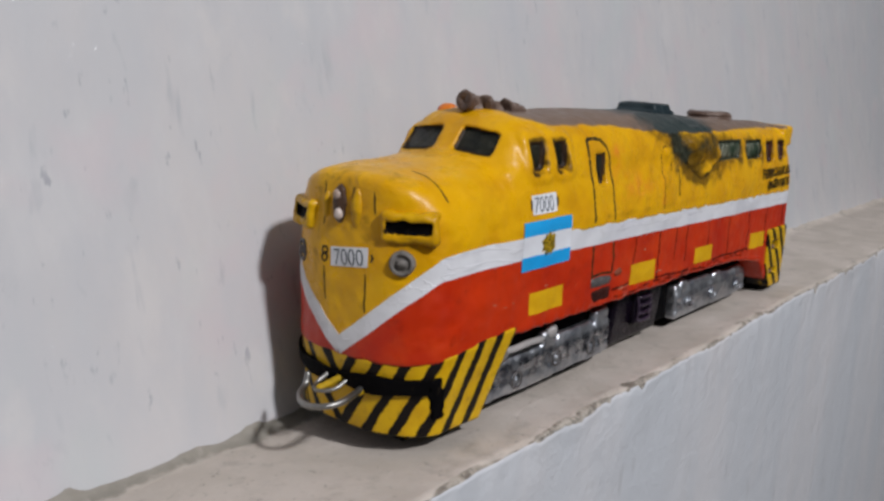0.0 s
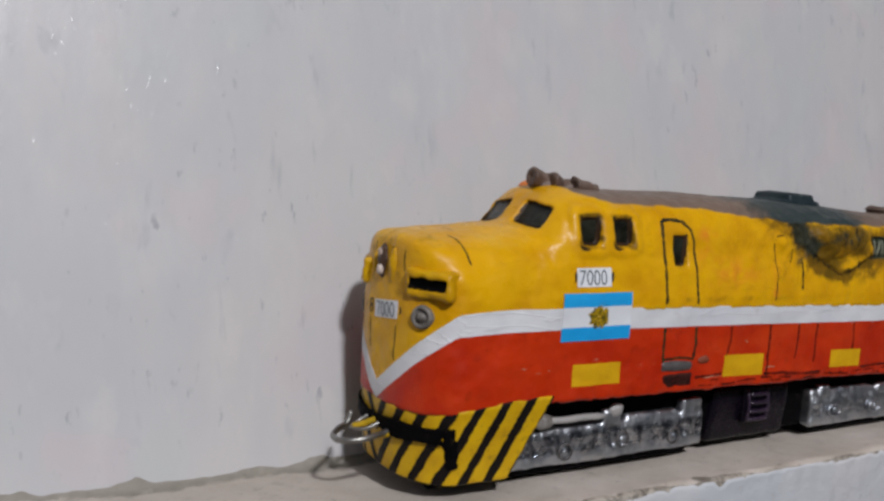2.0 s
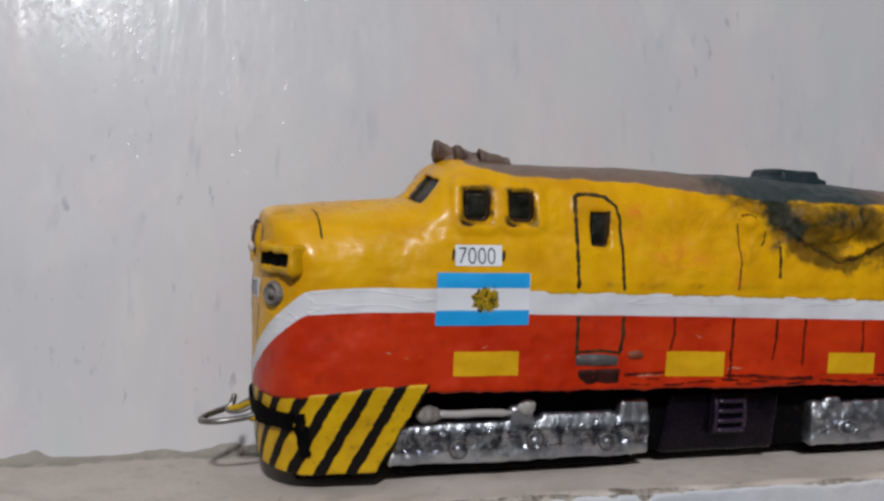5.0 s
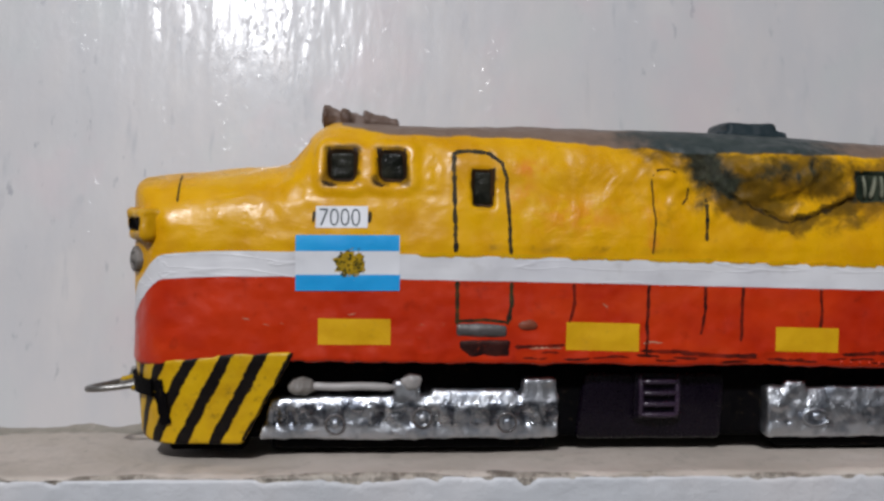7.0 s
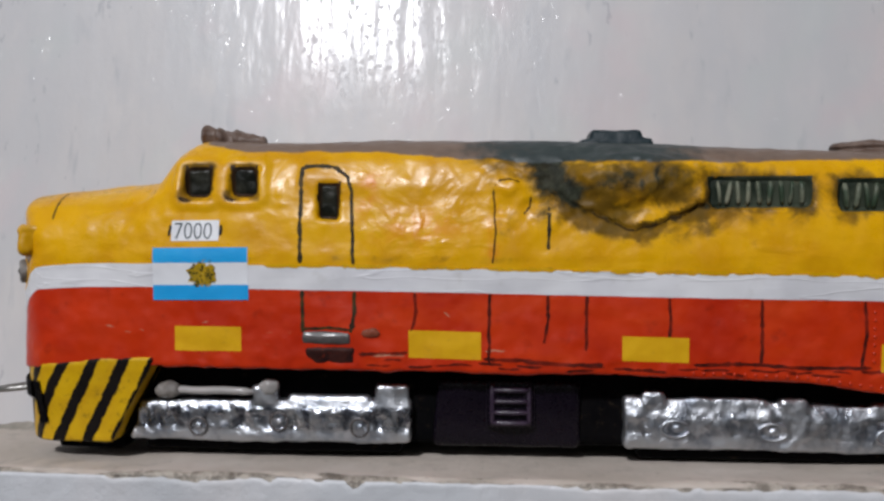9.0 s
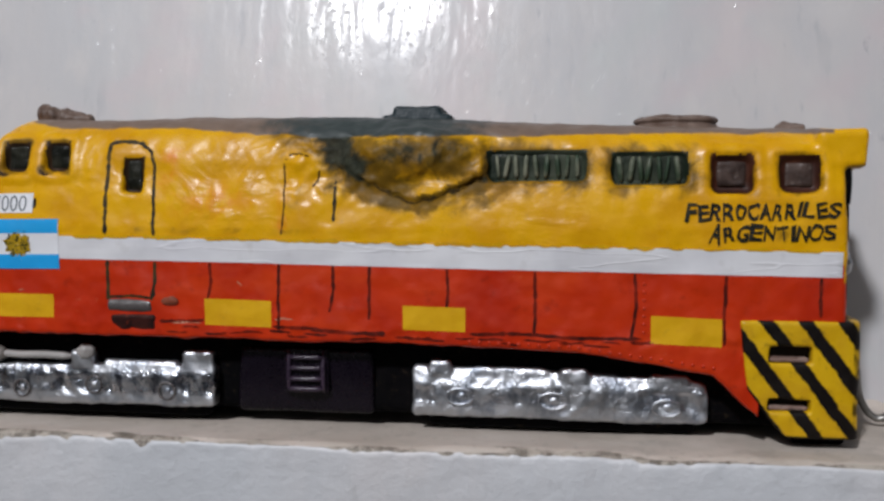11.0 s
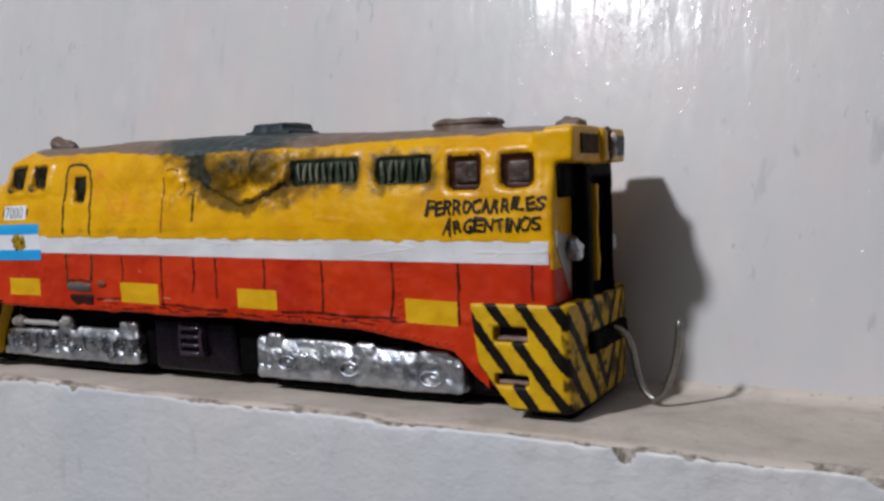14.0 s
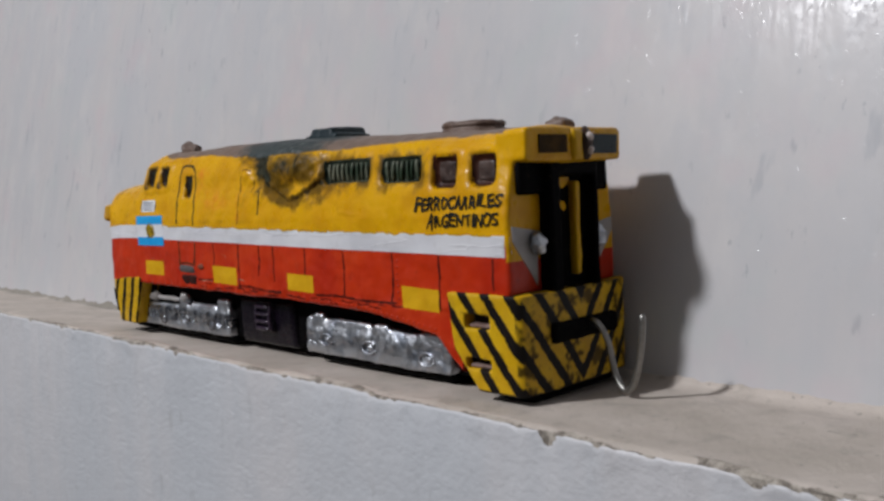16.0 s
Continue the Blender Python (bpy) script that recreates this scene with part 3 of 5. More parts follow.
def ledge():
    """Cement shelf with a chipped edge; its front is painted like the wall."""
    fine = np.arange(-420, 760, 1.25)
    xs = np.concatenate([np.linspace(-2200, -430, 60), fine, np.linspace(770, 2400, 60)])
    verts, faces, painted, bare, foot = [], [], [], [], []
    for x in xs:
        w = wall_line(x)
        edge = -14.5 + 1.6 * noise.noise(Vector((x / 42.0, 0.4, 0))) + 0.8 * noise.noise(Vector((x / 7.0, 2.2, 0)))
        chip = chips(x)
        fil = 2.2 + 1.6 * noise.noise(Vector((x / 19.0, 6.0, 0))) + 0.9 * noise.noise(Vector((x / 4.5, 9.0, 0)))
        if x < 20:
            fil += 1.6 * max(0.0, 0.4 + noise.noise(Vector((x / 13.0, 4.0, 2.0))))
        prof = [(w + 6, fil * 1.3 + 0.3, 0), (w - 0.4, fil, 0), (w - 1.2, fil * 0.45, 0), (w - 3.0, 0.35, 0), (w - 5.0, 0.0, 0)]
        prof += [(y, 0.0, 0) for y in np.linspace(w - 8.5, edge + 9, 15)] + [(edge + d, 0.0, 0) for d in (7.8, 6.8, 5.8, 4.9, 4.1, 3.3)]
        prof += [(edge + 2.6, -0.05, 0), (edge + 1.1, -0.3, 0), (edge + 0.35, -0.9, 0)]
        prof += [(edge, -d, 1) for d in (1.5, 2.2, 3.0, 3.8, 4.6, 5.4, 6.4, 7.5, 9, 12, 18, 30, 60, 120, 240, 480, 800, 1250)]
        for y, z, front in prof:
            up = 0.5 * noise.noise(Vector((x, y, 0)) / 23.0) + 0.22 * noise.noise(Vector((x, y, 3)) / 6.0)
            if front:
                p = min(1.0, max(0.0, 0.5 + (-z - chip - 0.2) / 1.2))
                out = 0.8 * noise.noise(Vector((x, 0, z)) / 30.0) + 0.25 * noise.noise(Vector((x, 1, z)) / 6.0)
                verts.append((x, -14.5 + (y + 14.5) * math.exp(z / 7.0) - out - (0.8 * p - 0.25), z + 2.4))
            else:
                p = 0.0
                verts.append((x, y, z + ledge_height(x, y) + (up - 0.35 if y < w - 4 else 0)))
            painted.append(p)
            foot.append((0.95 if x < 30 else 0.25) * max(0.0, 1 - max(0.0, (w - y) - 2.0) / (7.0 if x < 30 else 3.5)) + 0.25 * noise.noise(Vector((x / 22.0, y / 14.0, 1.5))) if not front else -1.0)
            rub = noise.noise(Vector((x / 18.0, y / 3.0, 6.6)))
            bare.append(float(np.interp(x, [60, 190], [1.0, 0.7])) * (1.0 if front else min(1.0, max(0.0, 0.5 + (edge + 1.2 + 4.0 * rub - y) / 2.4))))
        n = len(prof)
    faces = [(i * n + j, i * n + j + 1, (i + 1) * n + j + 1, (i + 1) * n + j) for i in range(len(xs) - 1) for j in range(n - 1)]
    k = len(verts)
    for x in (xs[0], xs[-1]):
        verts += [(x, 60, -1250)]
    painted += [1, 1]
    foot += [-1, -1]
    bare += [0, 0]
    faces += [tuple(range(n))[::-1] + (k,), tuple(range((len(xs) - 1) * n, len(xs) * n)) + (k + 1,)]
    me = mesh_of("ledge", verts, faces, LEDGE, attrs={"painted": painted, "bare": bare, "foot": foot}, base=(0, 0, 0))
    return tagged(new("ledge", me), "beige cement ledge with chipped edge and white painted front", "ledge", kind="structure")


wall_back()
ledge()
# assumed room shell, out of view; its dark surfaces keep the shadows deep
slab("wall_front", (-2.2, -2.7, -1.25), (2.4, -2.5, 2.0), PLASTER, "unseen room wall, plain plaster kept dark to limit bounced light")
slab("wall_left", (-2.4, -2.7, -1.25), (-2.2, 0.56, 2.0), PLASTER, "unseen room wall, plain plaster kept dark to limit bounced light")
slab("wall_right", (2.4, -2.7, -1.25), (2.6, 0.56, 2.0), PLASTER, "unseen room wall, plain plaster kept dark to limit bounced light")
slab("floor", (-2.4, -2.7, -1.35), (2.6, 0.56, -1.25), FLOOR, "unseen screed floor kept dark to limit bounced light")
slab("ceiling", (-2.4, -2.7, 2.0), (2.6, 0.56, 2.1), PLASTER, "unseen ceiling kept dark to limit bounced light")

# ---- the model locomotive ----
loco = thing("model_locomotive", BASE, "handmade yellow and red model diesel locomotive standing on the ledge", "model train")
YC = 27.5


def lerp(x, xs, ys):
    return np.interp(x, xs, ys)


def nose_front(y):
    return -2.4 + 11.5 * np.abs((y - YC) / 27.5) ** 3.0


def half_width(z):
    return 27.3 - 0.15 * np.maximum(z - 60, 0) - 0.02 * np.maximum(z - 78, 0) ** 2


SIDE_WINDOWS = [(53, 61, 76.3, 85.3), (66.5, 74.3, 76.5, 85.3), (92, 98.2, 70, 80.6), (261, 272, 69.8, 80), (278.5, 289, 69.8, 79.6)]
GRILLES = [(200.5, 228, 73, 81.4), (234.5, 255, 71.8, 80.8)]


def tear(x):
    """Height of the torn edge of the loose flap on the near side."""
    return lerp(x, [162, 166, 170, 174, 177, 180, 184, 188, 193, 199], [76, 73.0, 72.4, 69.6, 69.0, 67.4, 68.9, 69.8, 71.9, 74.6]) + 0.5 * np.sin(x * 1.3) * np.sin(x * 0.47)


def body_field(x, y, z):
    a = np.abs(y - YC)
    roof = lerp(x, [30, 52, 130, 170, 225, 300], [93.5, 94.0, 93.8, 93.3, 90.6, 87.8]) - 6.2 * (a / 27.0) ** 2.4
    shell = smax(a - half_width(z), z - roof, 4.0)
    shield = 39.5 + (z - 80) * 0.80 + 9 * (a / 27.0) ** 2.6
    hood = smax(shell, (shield - x) * 0.8, 5.0)
    nose_top = lerp(x, [-5, 0, 14, 40, 60], [76.0, 77.4, 79.3, 81.5, 82]) - 9.5 * (a / 27.0) ** 2.6
    nose = smax(a - half_width(z) - 0.1, z - nose_top, 7.0)
    body = smin(hood, nose, 3.0)
    body = smax(body, (nose_front(y) + 0.05 * np.maximum(z - 55, 0) - x), 3.6)
    under = lerp(x, [0, 28, 40, 190, 225, 262, 266, 270, 274, 275, 300], [26, 28.4, 28, 27, 26, 20.5, 16.8, 12.4, 9.2, 34.5, 34.5])
    body = smax(body, under - z, 1.2)
    body = smax(body, x - 295.3, 1.8)
    # overhanging rear cornice
    cornice = smax(sdf_box(x, y, z, (288, 2.5, 76.3), (307, 53.0, 87.0), 2.0), (x - 300.8 - 0.03 * y + 0.06 * np.maximum(y - 32.0, 0)) * 0.95, 1.0)
    body = smin(body, cornice, 1.6)
    # swelling where the side was patched
    flake = np.sqrt(((x - 147.4) / 5.2) ** 2 + ((z - 76.3 + 0.2 * (x - 147)) / 5.4) ** 2 + ((y - 4.5) / 2.6) ** 2) - 1
    body = smin(body, flake * 2.2, 0.4)
    patch = np.sqrt(((x - 179) / 21) ** 2 + ((z - 79.5) / 9) ** 2 + ((y - 5.5) / 6.2) ** 2) - 1
    body = smin(body, patch * 5.0, 2.0)
    # loose flap of card whose torn lower edge stands proud
    skin = YC - half_width(z)
    torn = tear(x)
    flap = smax(skin - 1.5 + 0.06 * np.maximum(z - torn, 0) - y, np.maximum(torn - z, np.maximum(162 - x, x - 199.2)), 0.4)
    body = smin(body, np.maximum(flap, np.maximum(z - 86, y - 14)), 0.3)
    # raised rims round the cab windows
    for x0, x1, z0, z1 in SIDE_WINDOWS[:2] + SIDE_WINDOWS[3:]:
        px, pz = np.abs(x - (x0 + x1) / 2) - (x1 - x0) / 2 + 0.6, np.abs(z - (z0 + z1) / 2) - (z1 - z0) / 2 + 0.6
        out = np.sqrt(np.maximum(px, 0) ** 2 + np.maximum(pz, 0) ** 2) + np.minimum(np.maximum(px, pz), 0) - 2.4
        rim = np.sqrt(out ** 2 + ((a - half_width(z) + 0.5) * 1.2) ** 2) - (1.5 if x0 < 80 else 1.1)
        body = smin(body, rim, 1.6)
    # window reveals
    for x0, x1, z0, z1 in SIDE_WINDOWS + GRILLES:
        deep = 2.4 if (x0, x1) != (92, 98.2) else 2.0
        skin = 27.3 - half_width((z0 + z1) / 2)
        cut = sdf_box(x, y, z, (x0, -6, z0), (x1, skin + deep, z1), 2.2 if x1 - x0 > 7 else 1.2)
        body = smax(body, -cut, 0.9)
        body = smax(body, -sdf_box(x, y, z, (x0, 55 - skin - deep, z0), (x1, 62, z1), 2.2), 0.9)
    for s in (-1, 1):
        wy = (y - YC) * s
        t = (wy - 2.6) / 16.0
        w0, w1 = (2.4, 15.9) if s < 0 else (5.0, 20.3)
        low, high = 81.8 - 1.6 * t, 88.8 - 1.8 * t
        face = x - (39.5 + (z - 80) * 0.80 + 9 * (np.maximum(wy, 0) / 27.0) ** 2.6)
        cut = smax(smax(smax(w0 - wy, wy - w1, 1.5), smax(low - z, z - high, 1.5), 1.5), face - 2.2, 0.5)
        body = smax(body, -cut, 0.8)
    return body


def stripe_height(x, y):
    """Height of the middle of the white band round the body."""
    side = lerp(x, [20, 44, 90, 126, 190, 296], [54.3, 54.4, 53.7, 53.3, 52.2, 50.9])
    arc = np.clip((30 - x) / 34.0, 0, 1)
    across = np.clip(1 - np.abs(y - YC) / 26.5, 0, 1)
    return side - 3.0 * arc ** 2 - np.where(x < 16, 22.6 * across ** 0.9, 0)


def body():
    v, f = nets(body_field, (-8, -3, 1), (308, 58, 98), 0.66)
    v = lumps(v, f, ((26, 0.6), (9, 0.38), (5.0, 0.12), (3.0, 0.12)))
    x, y, z = v.T
    shabby = np.exp(-((x - 172) / 34) ** 4 - ((z - 79) / 11) ** 4) + 0.06 * np.exp(-((x - 120) / 30) ** 4 - ((z - 70) / 12) ** 4)
    shabby += 0.13 * (z > 58) + 0.17 * (z < 50) + 0.25 * np.exp(-((x - 42) / 10) ** 2 - ((z - 76) / 8) ** 2) + 0.5 * np.exp(-((z - 29) / 2.2) ** 2) * (x > 40)
    v = peel(v, f, np.where(y < 22, shabby, 0.2 * (x < 12)) * (np.abs(z - 54) > 4), 6.0, 0.62)
    x, y, z = v.T
    near = np.clip((30 - y) / 12, 0, 1)
    bell = lambda cx, cz, sx, sz: np.exp(-((x - cx) / sx) ** 2 - ((z - cz) / sz) ** 2)
    below = tear(x) - z
    lip = np.clip((x - 160) / 4, 0, 1) * np.clip((202 - x) / 4, 0, 1)
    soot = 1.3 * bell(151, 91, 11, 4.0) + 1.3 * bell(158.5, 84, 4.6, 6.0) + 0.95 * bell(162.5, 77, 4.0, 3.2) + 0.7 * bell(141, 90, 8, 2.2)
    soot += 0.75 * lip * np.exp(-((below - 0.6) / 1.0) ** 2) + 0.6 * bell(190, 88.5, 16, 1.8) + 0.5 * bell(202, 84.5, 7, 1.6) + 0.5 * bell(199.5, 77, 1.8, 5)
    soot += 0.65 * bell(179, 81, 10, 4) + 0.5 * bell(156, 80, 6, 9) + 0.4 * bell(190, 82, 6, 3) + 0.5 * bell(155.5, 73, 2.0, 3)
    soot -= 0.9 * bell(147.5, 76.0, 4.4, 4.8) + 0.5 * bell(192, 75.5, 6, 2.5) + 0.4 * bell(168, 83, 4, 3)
    rims = np.zeros(len(v))
    for x0, x1, z0, z1 in GRILLES:
        d = np.maximum(np.abs(x - (x0 + x1) / 2) - (x1 - x0) / 2, np.abs(z - (z0 + z1) / 2) - (z1 - z0) / 2)
        soot += 0.4 * np.exp(-((d - 0.2) / 1.0) ** 2)
        rims += 0.4 * np.exp(-(np.maximum(d, 0) / 2.2) ** 2)
    for x0, x1, z0, z1 in SIDE_WINDOWS:
        d = np.maximum(np.abs(x - (x0 + x1) / 2) - (x1 - x0) / 2, np.abs(z - (z0 + z1) / 2) - (z1 - z0) / 2)
        rims += (0.62 if x0 < 80 else 0.36) * np.exp(-((d - 0.2) / 0.95) ** 2)
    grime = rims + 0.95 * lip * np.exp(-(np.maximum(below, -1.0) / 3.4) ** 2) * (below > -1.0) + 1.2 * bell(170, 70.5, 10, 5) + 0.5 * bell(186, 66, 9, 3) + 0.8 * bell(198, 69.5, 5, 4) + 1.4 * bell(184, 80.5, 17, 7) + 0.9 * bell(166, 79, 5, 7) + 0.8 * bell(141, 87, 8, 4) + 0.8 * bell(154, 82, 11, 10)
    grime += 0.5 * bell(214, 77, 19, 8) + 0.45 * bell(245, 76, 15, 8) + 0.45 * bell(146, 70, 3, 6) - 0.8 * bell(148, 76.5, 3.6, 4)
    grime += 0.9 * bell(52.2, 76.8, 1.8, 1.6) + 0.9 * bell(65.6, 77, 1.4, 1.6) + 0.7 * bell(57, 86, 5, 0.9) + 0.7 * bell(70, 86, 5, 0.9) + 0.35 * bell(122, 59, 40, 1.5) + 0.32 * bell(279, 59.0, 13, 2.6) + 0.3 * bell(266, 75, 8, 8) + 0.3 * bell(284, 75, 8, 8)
    front = (x < 16) * 1.0
    # grime plus brown shading painted round the nose fittings, under the hood, along the top
    brow_shading = front * (0.5 * np.exp(-((y - 28) / 6) ** 2 - ((z - 66) / 7) ** 2) + 0.55 * np.exp(-((y - 9) / 9) ** 2 - ((z - 59.6) / 1.6) ** 2) + 0.4 * np.exp(-((z - 76) / 2.5) ** 2) * (x < 7) + 0.4 * np.exp(-((np.abs(y - 28) - 9) / 1.5) ** 2) * (z < 72))
    rim = lerp(x, [40, 56, 69, 104, 133, 150, 208, 250, 300], [94.5, 92.8, 89.6, 89.7, 87.3, 86.0, 85.8, 86.2, 85.6])
    roof = np.where(x > 56, (z - rim), -5.0) * 0.001
    roof = np.where((x > 292), np.minimum(roof, (292 - x) * 0.001), roof)
    roofgrime = 1.05 * np.exp(-((x - 170) / 40) ** 2)
    rust = 0.9 * bell(108, 81, 4, 2) + 0.8 * bell(106, 74, 3, 3) + 0.35 * bell(142, 66, 2, 9) + 0.5 * bell(120, 68, 14, 5) + 0.7 * bell(141, 58, 2, 3)
    c = v[f].mean(1)
    cx, cy, cz = c.T
    slots = (cz < stripe_height(cx, cy)).astype(int)
    slots[cx > 294.6] = np.where(cz[cx > 294.6] < 46, 1, 0)
    for x0, x1, z0, z1 in SIDE_WINDOWS:
        skin = 27.3 - half_width((z0 + z1) / 2)
        slots[(cx > x0 - 0.2) & (cx < x1 + 0.2) & (cz > z0 - 0.2) & (cz < z1 + 0.2) & (np.abs(cy - YC) < 27.5 - skin - 0.7)] = 2
    for x0, x1, z0, z1 in GRILLES:
        skin = 27.3 - half_width((z0 + z1) / 2)
        slots[(cx > x0 - 0.2) & (cx < x1 + 0.2) & (cz > z0 - 0.2) & (cz < z1 + 0.2) & (np.abs(cy - YC) < 27.5 - skin - 0.5)] = 3
    wy = np.abs(cy - YC)
    t = (wy - 2.6) / 16.0
    face = cx - (39.5 + (cz - 80) * 0.80 + 9 * (wy / 27.0) ** 2.6)
    slots[(wy > np.where(cy < YC, 2.2, 4.8)) & (wy < np.where(cy < YC, 16.2, 20.6)) & (cz > 81.6 - 1.6 * t) & (cz < 89.0 - 1.8 * t) & (face > 0.8) & (cx < 58)] = 2
    slots[(slots == 2) & (cx > 250) & (cx < 292)] = 5
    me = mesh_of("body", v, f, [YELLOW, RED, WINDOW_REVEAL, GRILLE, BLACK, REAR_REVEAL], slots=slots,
                 attrs={"grime": np.maximum((grime - 0.1) * near - (1 - near) * 2, np.where(front > 0, brow_shading - 0.1, -2)), "soot": (soot - 0.05) * near - (1 - near) * 2, "roof": roof, "roofgrime": roofgrime, "rust": rust * near})
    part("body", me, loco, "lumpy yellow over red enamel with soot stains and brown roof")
    return BVHTree.FromPolygons(v.tolist(), f.tolist())


SKIN = body()


def land(tree, start, way):
    """Where a ray from start meets the skin; the start itself moved far if it misses."""
    hit, normal, _, _ = tree.ray_cast(Vector(start), Vector(way), 120)
    return hit, normal


def decal(name, grid, way, material, parent, label="", lift=0.18, tree=None):
    """A thin sheet laid on the body: a grid of start points thrown along way."""
    tree = tree or SKIN
    way = Vector(way)
    rows, cols = len(grid), len(grid[0])
    top, last = [], None
    for row in grid:
        for p in row:
            w = way
            if len(p) > 3:
                w = Vector(p[3:6])
            hit, normal = land(tree, p[:3], w)
            last = hit if hit is not None else (last or Vector(p[:3]))
            top.append((last - w * lift, w))
    n = rows * cols
    ring = [j for j in range(cols)] + [i * cols + cols - 1 for i in range(1, rows)] + [(rows - 1) * cols + j for j in range(cols - 2, -1, -1)] + [i * cols for i in range(rows - 2, 0, -1)]
    upper, lower = [p for p, w in top], [p + w * (lift + 0.35) for p, w in top]
    verts = upper + lower + [upper[k] for k in ring] + [lower[k] for k in ring]
    faces = []
    for i in range(rows - 1):
        for j in range(cols - 1):
            a, b, c, d = i * cols + j, i * cols + j + 1, (i + 1) * cols + j + 1, (i + 1) * cols + j
            faces += [(a, b, c, d), (n + d, n + c, n + b, n + a)]
    m = len(ring)
    faces += [(2 * n + (k + 1) % m, 2 * n + k, 2 * n + m + k, 2 * n + m + (k + 1) % m) for k in range(m)]
    mid = faces[2 * ((rows - 1) // 2 * (cols - 1) + (cols - 1) // 2)]
    facing = (verts[mid[1]] - verts[mid[0]]).cross(verts[mid[3]] - verts[mid[0]])
    if facing.dot(top[mid[0]][1]) > 0:
        faces = [f[::-1] for f in faces]
    me = mesh_of(name, verts, faces, material)
    return part(name, me, parent, label)


def side_sheet(name, x0, x1, z0, z1, material, parent, label="", skew=0.0, slope=0.0, lift=0.2, step=1.0):
    """A rectangle on the near side; skew shifts its top in x, slope lifts its far end in z."""
    nx, nz = max(2, round((x1 - x0) / step)), max(2, round((z1 - z0) / step))
    grid = []
    for j in range(nz + 1):
        row = []
        for i in range(nx + 1):
            u, w = i / nx, j / nz
            row.append((x0 + (x1 - x0) * u + skew * w, -20, z0 + (z1 - z0) * w + slope * u))
        grid.append(row)
    return decal(name, grid, (0, 1, 0), material, parent, label, lift)


def stroke(name, points, width, material, parent, way=(0, 1, 0), label="", lift=0.05, tree=None, taper=0.35):
    """A hand-drawn line on the body through (x, z) on the side, or full start points for another direction."""
    path = [Vector((p[0], -20, p[1])) if len(p) == 2 else Vector(p) for p in points]
    dense = []
    for a, b in zip(path, path[1:]):
        n = max(1, int((b - a).length / 0.9))
        dense += [a.lerp(b, i / n) for i in range(n)]
    dense.append(path[-1])
    seedy = random.random() * 50
    rows = []
    for i, p in enumerate(dense):
        ahead = (dense[min(i + 1, len(dense) - 1)] - dense[max(i - 1, 0)]).normalized()
        side = ahead.cross(Vector(way)).normalized()
        wob = 1 + 0.5 * noise.noise(Vector((seedy + i * 0.6, 0, 0))) + 0.45 * noise.noise(Vector((seedy, i * 1.7, 4)))
        end = 1 - taper if i in (0, len(dense) - 1) else 1
        drift = side * 0.25 * noise.noise(Vector((seedy, i * 0.3, 0)))
        rows.append([tuple(p + drift + side * (s * width / 2 * wob * end)) for s in (-1, 0, 1)])
    return decal(name, rows, way, material, parent, label, lift, tree)


# white bands of paper tape, near and far
def band(far):
    sign = 1 if far else -1
    rows = []
    spots = [(x, YC + sign * 40, Vector((0, -sign, 0))) for x in np.arange(295.5, 24, -1.5)]
    for a in np.linspace(0, math.pi / 2, 44):
        x, y = 24 - 45 * math.sin(a), YC + sign * 40 * math.cos(a)
        target = Vector((24 - 18 * math.sin(a), YC + sign * 8 * math.cos(a), 0))
        spots.append((x, y, (target - Vector((x, y, 0))).normalized()))
    for i, (x, y, way) in enumerate(spots):
        hit, _ = land(SKIN, (x, y, 50), way)
        hx, hy = (hit.x, hit.y) if hit is not None else (x, y)
        mid = float(stripe_height(np.array(hx), np.array(hy)))
        ahead = spots[min(i + 1, len(spots) - 1)]
        tilt = 1.0 - 0.12 * max(0.0, min(1.0, (14 - hx) / 12))
        half = 3.35 * tilt + 0.12 * noise.noise(Vector((x / 9, sign, 0)))
        rows.append([(x, y, mid + half * s, *way) for s in np.linspace(-1, 1, 7)])
    decal("white_band", rows, (0, -sign, 0), TAPE, loco, "slightly creased white paper tape band", 0.08)


band(False)
band(True)
# yellow paint that ran over the upper edge of the tape
for i in range(20):
    x0 = 76 + i * 10.8 + random.uniform(-2, 2)
    x1 = x0 + random.uniform(5, 12)
    pts = [(x, float(stripe_height(np.array(x), np.array(0.0))) + 3.45 + random.uniform(-0.25, 0.2)) for x in np.linspace(x0, min(x1, 294), 4)]
    stroke("paint_edge", pts, random.uniform(0.5, 1.2), FITTING_YELLOW, loco, lift=0.16, taper=0.9)
# ---- flag, number plates and labels ----
flag = side_sheet("flag_sticker", 45, 72.6, 47.3, 62.2, STICKER, loco, "sky blue and white flag sticker with a sun", slope=0.2, lift=0.20)
side_sheet("blue_stripe", 45.0, 72.5, 57.9, 62.2, SKY_BLUE, flag, slope=0.2, lift=0.225)
side_sheet("blue_stripe", 45.0, 72.7, 47.3, 51.6, SKY_BLUE, flag, slope=0.2, lift=0.225)


